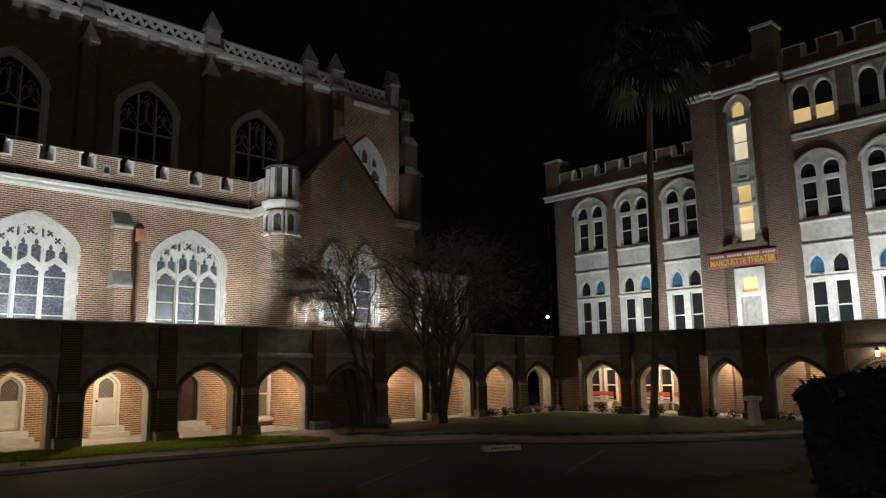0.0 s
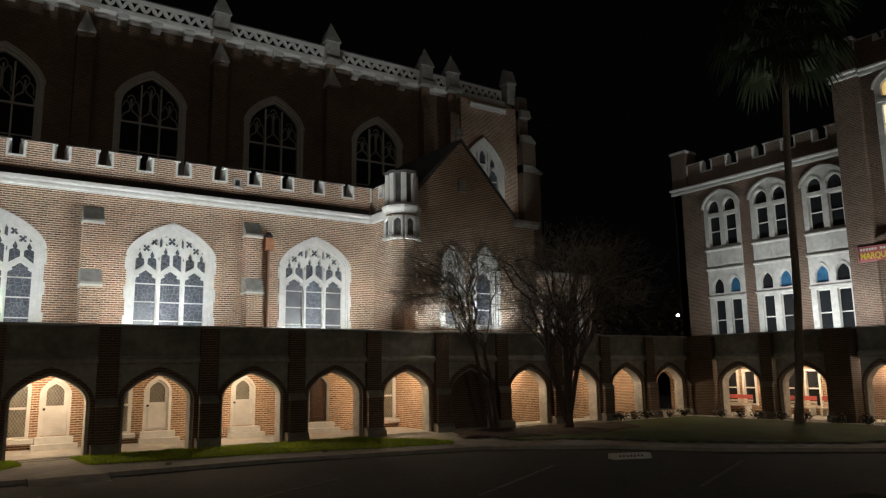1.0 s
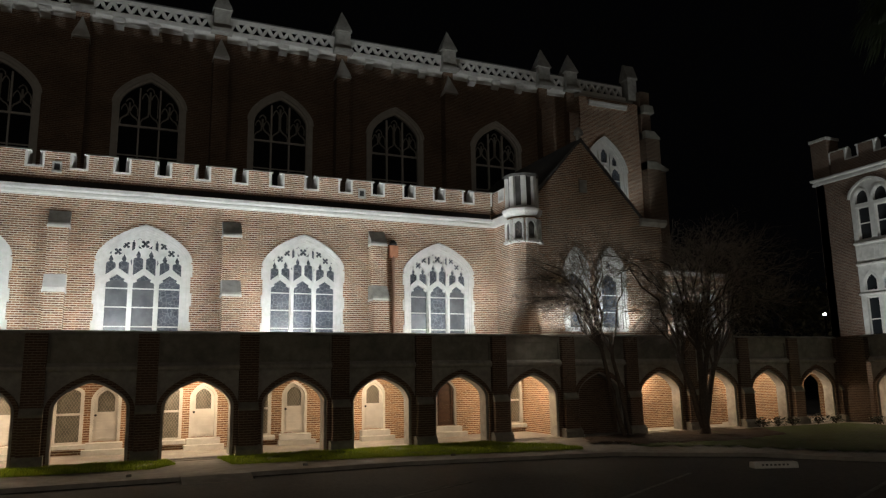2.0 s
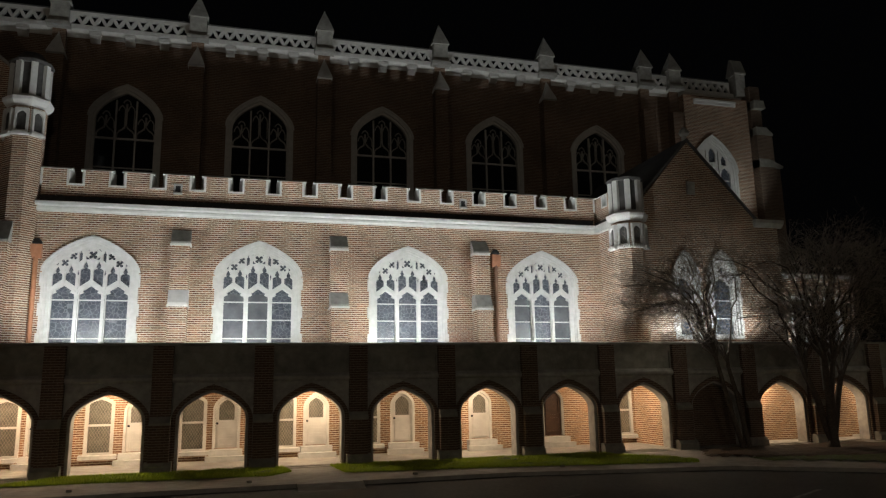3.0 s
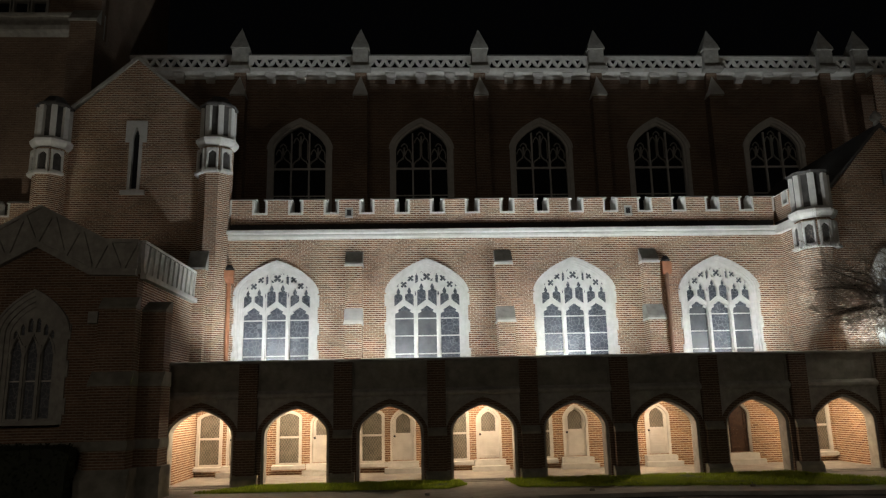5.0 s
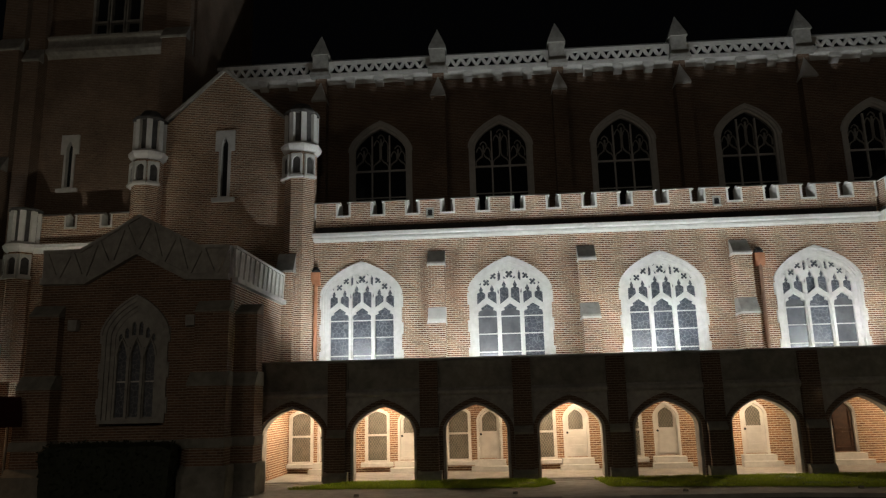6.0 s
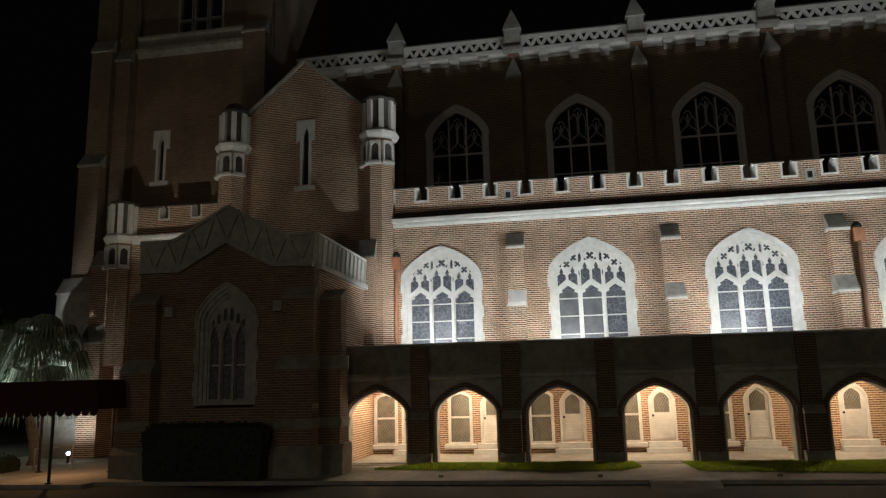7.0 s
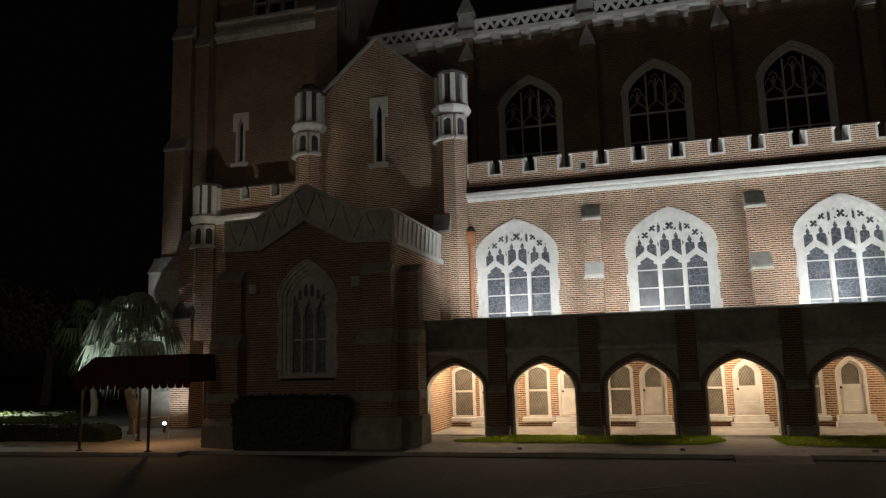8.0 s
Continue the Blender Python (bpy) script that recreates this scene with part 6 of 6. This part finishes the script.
def palm(base, top, fronds, length, seed, mat, label, droop=1.0, radius=0.19, shag=True):
    """A fan palm: ringed trunk, a skirt of dead leaves, arching stalks that end in split fans."""
    rnd = random.Random(seed)
    t = thing("palm_tree", label, "palm tree")
    bm = B()
    b, e = Vector(base), Vector(top)
    n = 26
    rings = []
    for i in range(n + 1):
        p = b.lerp(e, i / n) + Vector((0.12 * math.sin(i * 0.35), 0.1 * math.cos(i * 0.3), 0))
        r = radius * (1.35 if i == 0 else 1.0) * (1.06 if i % 2 else 0.97) * (1 - 0.25 * i / n)
        rings.append([bm.verts.new(p + Vector((r * math.cos(a), r * math.sin(a), 0))) for a in [2 * math.pi * j / 9 for j in range(9)]])
    for p, q in zip(rings, rings[1:]):
        for j in range(9):
            bm.faces.new((p[j], p[(j + 1) % 9], q[(j + 1) % 9], q[j]))
    part("trunk", bm, PALM_BARK, t)
    bm = B()
    for k in range(fronds):
        a = rnd.uniform(0, 2 * math.pi)
        el = rnd.uniform(-0.9, 1.25)
        d = Vector((math.cos(a) * math.cos(el), math.sin(a) * math.cos(el), math.sin(el)))
        ln = length * rnd.uniform(0.75, 1.1)
        p0 = e + Vector((0, 0, rnd.uniform(-0.3, 0.3)))
        p1 = p0 + d * ln * 0.55
        tube(bm, [p0, p0 + d * ln * 0.3, p1], 0.025, 3, 0.012)
        side = d.cross(Vector((0, 0, 1))).normalized()
        up = side.cross(d)
        for j in range(13):
            w = -1.15 + 2.3 * j / 12
            dd = (d * math.cos(w) + side * math.sin(w)).normalized()
            m = p1 + dd * ln * 0.30 + up * 0.05
            tip = p1 + dd * ln * 0.5 + Vector((0, 0, -droop * ln * (0.22 + 0.2 * rnd.random())))
            s = dd.cross(up).normalized() * ln * 0.028
            q = [bm.verts.new(v) for v in (p1, m - s, tip, m + s)]
            bm.faces.new(q)
    part("crown", bm, mat, t, "split fan fronds")
    if shag:
        bm = B()
        for k in range(90):
            a = rnd.uniform(0, 2 * math.pi)
            z = rnd.uniform(0.2, 2.2)
            p = e + Vector((radius * math.cos(a), radius * math.sin(a), -z * 0.8))
            o = Vector((math.cos(a), math.sin(a), 0)) * rnd.uniform(0.3, 0.8)
            s = Vector((-math.sin(a), math.cos(a), 0)) * 0.06
            q = [bm.verts.new(v) for v in (p - s, p + o * 0.6 + Vector((0, 0, -0.4)) - s, p + o + Vector((0, 0, -1.3)), p + o * 0.6 + Vector((0, 0, -0.4)) + s)]
            bm.faces.new(q)
        part("dead_skirt", bm, SOIL, t, "hanging dry fronds")


palm((37.5, -11.5, -0.05), (37.5, -12.4, 18.4), 84, 3.3, 21, FROND, "tall dark fan palm with a slender trunk on the lawn", 0.9, 0.19)
palm((-16.6, -3.2, -0.1), (-16.55, -3.2, 4.15), 84, 2.15, 22, FROND_LIT, "short fan palm beside the tower, fronds paled to look lit", 1.5, 0.24, False)
palm((-29.5, 9.0, -0.1), (-29.4, 9.0, 5.2), 36, 2.9, 23, FROND, "short dark fan palm beyond the tower", 1.3, 0.24)


def clipped_hedge(name, corners, z0, z1, seed, label, mat=LEAF, batter=0.0, density=90, leaf=0.07):
    """A clipped hedge: a solid body with rounded edges under a coat of small leaves."""
    rnd = random.Random(seed)
    (x0, y0), (x1, y1) = corners
    t = thing(name, label, "hedge")
    bm = B()
    nx, ny, nz = max(3, int((x1 - x0) / 0.3)), max(3, int((y1 - y0) / 0.3)), max(3, int((z1 - z0) / 0.25))

    def at(u, v, w):
        k = 1 - batter * (1 - w)
        cx, cy = (x0 + x1) / 2, (y0 + y1) / 2
        x, y, z = cx + (u - 0.5) * (x1 - x0) * k, cy + (v - 0.5) * (y1 - y0) * k, z0 + (z1 - z0) * w
        q = noise.noise_vector((x * 2.1, y * 2.1, z * 2.1)) * 0.06
        e = 0.12
        for s, f in ((u, 0), (v, 1)):
            if w > 0.98 and (s < 0.02 or s > 0.98):
                z -= e
        return Vector((x, y, z)) + q
    faces = []
    for i in range(nx):
        for j in range(ny):
            faces.append([at((i + a) / nx, (j + b) / ny, 1) for a, b in ((0, 0), (1, 0), (1, 1), (0, 1))])
    for k in range(nz):
        for i in range(nx):
            for v in (0, 1):
                faces.append([at((i + a) / nx, v, (k + b) / nz) for a, b in ((0, 0), (1, 0), (1, 1), (0, 1))])
        for j in range(ny):
            for u in (0, 1):
                faces.append([at(u, (j + a) / ny, (k + b) / nz) for a, b in ((0, 0), (1, 0), (1, 1), (0, 1))])
    for f in faces:
        bm.faces.new([bm.verts.new(p) for p in f])
    bmesh.ops.remove_doubles(bm, verts=bm.verts, dist=0.001)
    part("hedge_body", bm, mat, t)
    bm = B()
    for f in faces:
        area = ((f[1] - f[0]).length + (f[2] - f[3]).length) / 2 * (f[3] - f[0]).length
        nrm = (f[1] - f[0]).cross(f[3] - f[0]).normalized()
        for _ in range(int(area * density) + (rnd.random() < area * density % 1)):
            p = f[0].lerp(f[1], rnd.random()).lerp(f[3].lerp(f[2], rnd.random()), rnd.random()) + nrm * rnd.uniform(-0.05, 0.05)
            a = Vector((rnd.uniform(-1, 1), rnd.uniform(-1, 1), rnd.uniform(-1, 1))).normalized()
            b = a.orthogonal().normalized()
            s = leaf * rnd.uniform(0.6, 1.4)
            bm.faces.new([bm.verts.new(p + u) for u in (-a * s, b * s * 0.45, a * s, -b * s * 0.45)])
    part("leaves", bm, mat, t)


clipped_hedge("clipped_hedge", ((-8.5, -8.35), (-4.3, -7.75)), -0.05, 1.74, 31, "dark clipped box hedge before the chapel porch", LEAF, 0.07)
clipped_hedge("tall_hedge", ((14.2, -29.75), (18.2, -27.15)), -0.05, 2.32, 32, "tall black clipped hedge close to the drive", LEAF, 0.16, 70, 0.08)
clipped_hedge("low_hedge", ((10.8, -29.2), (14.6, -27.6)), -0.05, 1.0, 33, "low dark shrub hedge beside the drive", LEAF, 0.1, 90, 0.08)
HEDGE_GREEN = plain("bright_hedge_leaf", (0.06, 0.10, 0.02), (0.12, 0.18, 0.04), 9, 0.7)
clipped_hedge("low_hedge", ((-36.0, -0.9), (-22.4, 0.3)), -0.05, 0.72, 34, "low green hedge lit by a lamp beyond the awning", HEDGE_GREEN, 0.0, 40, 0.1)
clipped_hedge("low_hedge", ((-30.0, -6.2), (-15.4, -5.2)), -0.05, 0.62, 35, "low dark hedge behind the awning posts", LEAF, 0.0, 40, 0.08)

PETAL = plain("pale_petal", (0.55, 0.5, 0.42), (0.75, 0.7, 0.6), 9, 0.7)
rnd = random.Random(5)
for x, y, r in [(33.6, -4.35, 0.4), (34.6, -4.3, 0.42), (35.5, -4.35, 0.4), (37.2, -4.4, 0.42), (38.3, -4.5, 0.45), (39.0, -6.2, 0.4), (39.0, -7.4, 0.42), (39.0, -8.4, 0.4), (39.05, -9.6, 0.42), (39.0, -10.8, 0.45), (38.9, -12.4, 0.5), (39.0, -13.7, 0.4), (39.0, -14.7, 0.42), (38.9, -16.2, 0.55), (38.4, -17.4, 0.6), (38.2, -18.8, 0.6), (37.6, -20.0, 0.6)]:
    s = thing("low_shrub", "low leafy shrub with pale blossoms by the cloister", "shrub", "cloister shrubs")
    bm = B()
    for k in range(6):
        a = k * 1.05
        tube(bm, [(x, y, -0.04), (x + 0.3 * r * math.cos(a), y + 0.3 * r * math.sin(a), 0.25)], 0.012, 3)
    part("stems", bm, BARK, s)
    bm = B()
    leaf_cloud(bm, rnd, (x, y, 0.22), (r, r, 0.24), 170, 0.07, 0.3)
    part("foliage", bm, LEAF, s)
    bm = B()
    leaf_cloud(bm, rnd, (x, y, 0.28), (r * 0.95, r * 0.95, 0.22), 16, 0.05, 0.85)
    part("blossoms", bm, PETAL, s, "pale blossoms")

# ---- pedestal, kerb block, awning and rail ----
p = thing("stone_pedestal", "pale stone pedestal standing on the lawn edge", "pedestal")
X, Y = 35.1, -17.4
for n, prof in (("base", [(0.38, -0.05), (0.38, 0.16), (0.28, 0.24)]), ("shaft", [(0.25, 0.24), (0.22, 0.98)]), ("cap", [(0.25, 0.98), (0.35, 1.06), (0.35, 1.16), (0.30, 1.2)])):
    bm = B()
    turned(bm, X, Y, prof, 4, 20)
    part(n, bm, STONE, p)

k = thing("kerb_block", "low pale concrete block with faded lettering bars", "kerb block")
bm = B()
wedge(bm, [(-0.18, -0.14), (-0.14, 0.02), (0.14, 0.02), (0.18, -0.14)], -0.64, 0.64, "x")
blk = part("block", bm, STONE, k)
bm = B()
for i in range(7):
    box(bm, -0.42 + i * 0.12, -0.36 + i * 0.12, -0.171, -0.152, -0.07, -0.02)
bars = part("faded_marks", bm, SLATE, k)
k.matrix_basis = pose(23.0, -14.5, 0, 0, 0, -22)
k = thing("kerb_inlet", "pale concrete kerb inlet at the drive", "kerb inlet")
bm = B()
wedge(bm, [(-9.15, -0.14), (-8.6, 0.0), (-8.1, 0.0), (-8.1, -0.3), (-9.15, -0.3)], 7.3, 9.2, "x")
part("slab", bm, PAVING, k)

aw = thing("awning", "dark maroon canvas entrance awning on four posts", "awning")
AX, AY = (-14.35, -9.6), (-9.1, -5.6)
bm = B()
wedge(bm, [(AX[0], 2.27), (AX[1], 2.27), (AX[1], 2.55), (AX[1] - 0.1, 3.2), (AX[0] + 0.9, 3.2), (AX[0], 2.55)], AY[0], AY[1], "y")
part("canopy", bm, MAROON, aw, "maroon canvas canopy")
bm = B()
i = 0
x = AX[0]
while x < AX[1] - 0.2:
    wedge(bm, [(x, 2.27), (x + 0.3, 2.27), (x + 0.27, 2.12), (x + 0.15, 2.06), (x + 0.03, 2.12)], AY[0] - 0.01, AY[0] + 0.01, "y")
    x += 0.3
part("valance", bm, MAROON, aw, "scalloped valance")
for x, y in ((-14.15, -8.85), (-11.25, -8.95), (-14.15, -5.8), (-11.25, -5.8)):
    bm = B()
    tube(bm, [(x, y, -0.02), (x, y, 2.3)], 0.05, 8)
    turned(bm, x, y, [(0.12, -0.02), (0.12, 0.02), (0.05, 0.03)], 8)
    part("post", bm, METAL, aw)

rl = thing("hand_rail", "pale metal pipe rail by the steps", "rail")
bm = B()
tube(bm, [(-15.0, -5.0, 0), (-15.0, -5.0, 0.75), (-13.4, -5.0, 0.85), (-13.4, -5.0, 0)], 0.035, 6)
part("pipe", bm, STONE_GREY, rl)

gs = thing("ground_spotlight", "bright white ground spotlight at the foot of the tower", "spotlight")
bm = B()
turned(bm, -15.45, -2.5, [(0.05, -0.1), (0.05, 0.3)], 6)
part("stake", bm, METAL, gs)
bm = B()
turned(bm, -15.45, -2.5, [(0.05, 0.3), (0.08, 0.34), (0.08, 0.41), (0.03, 0.44)], 10)
part("lens", bm, BULB_COOL, gs)

al = thing("awning_lamp", "small warm lamp under the awning", "lamp")
bm = B()
turned(bm, -12.4, -7.2, [(0.08, 2.24), (0.08, 2.2), (0.05, 2.18)], 8)
part("lamp_rose", bm, METAL, al)
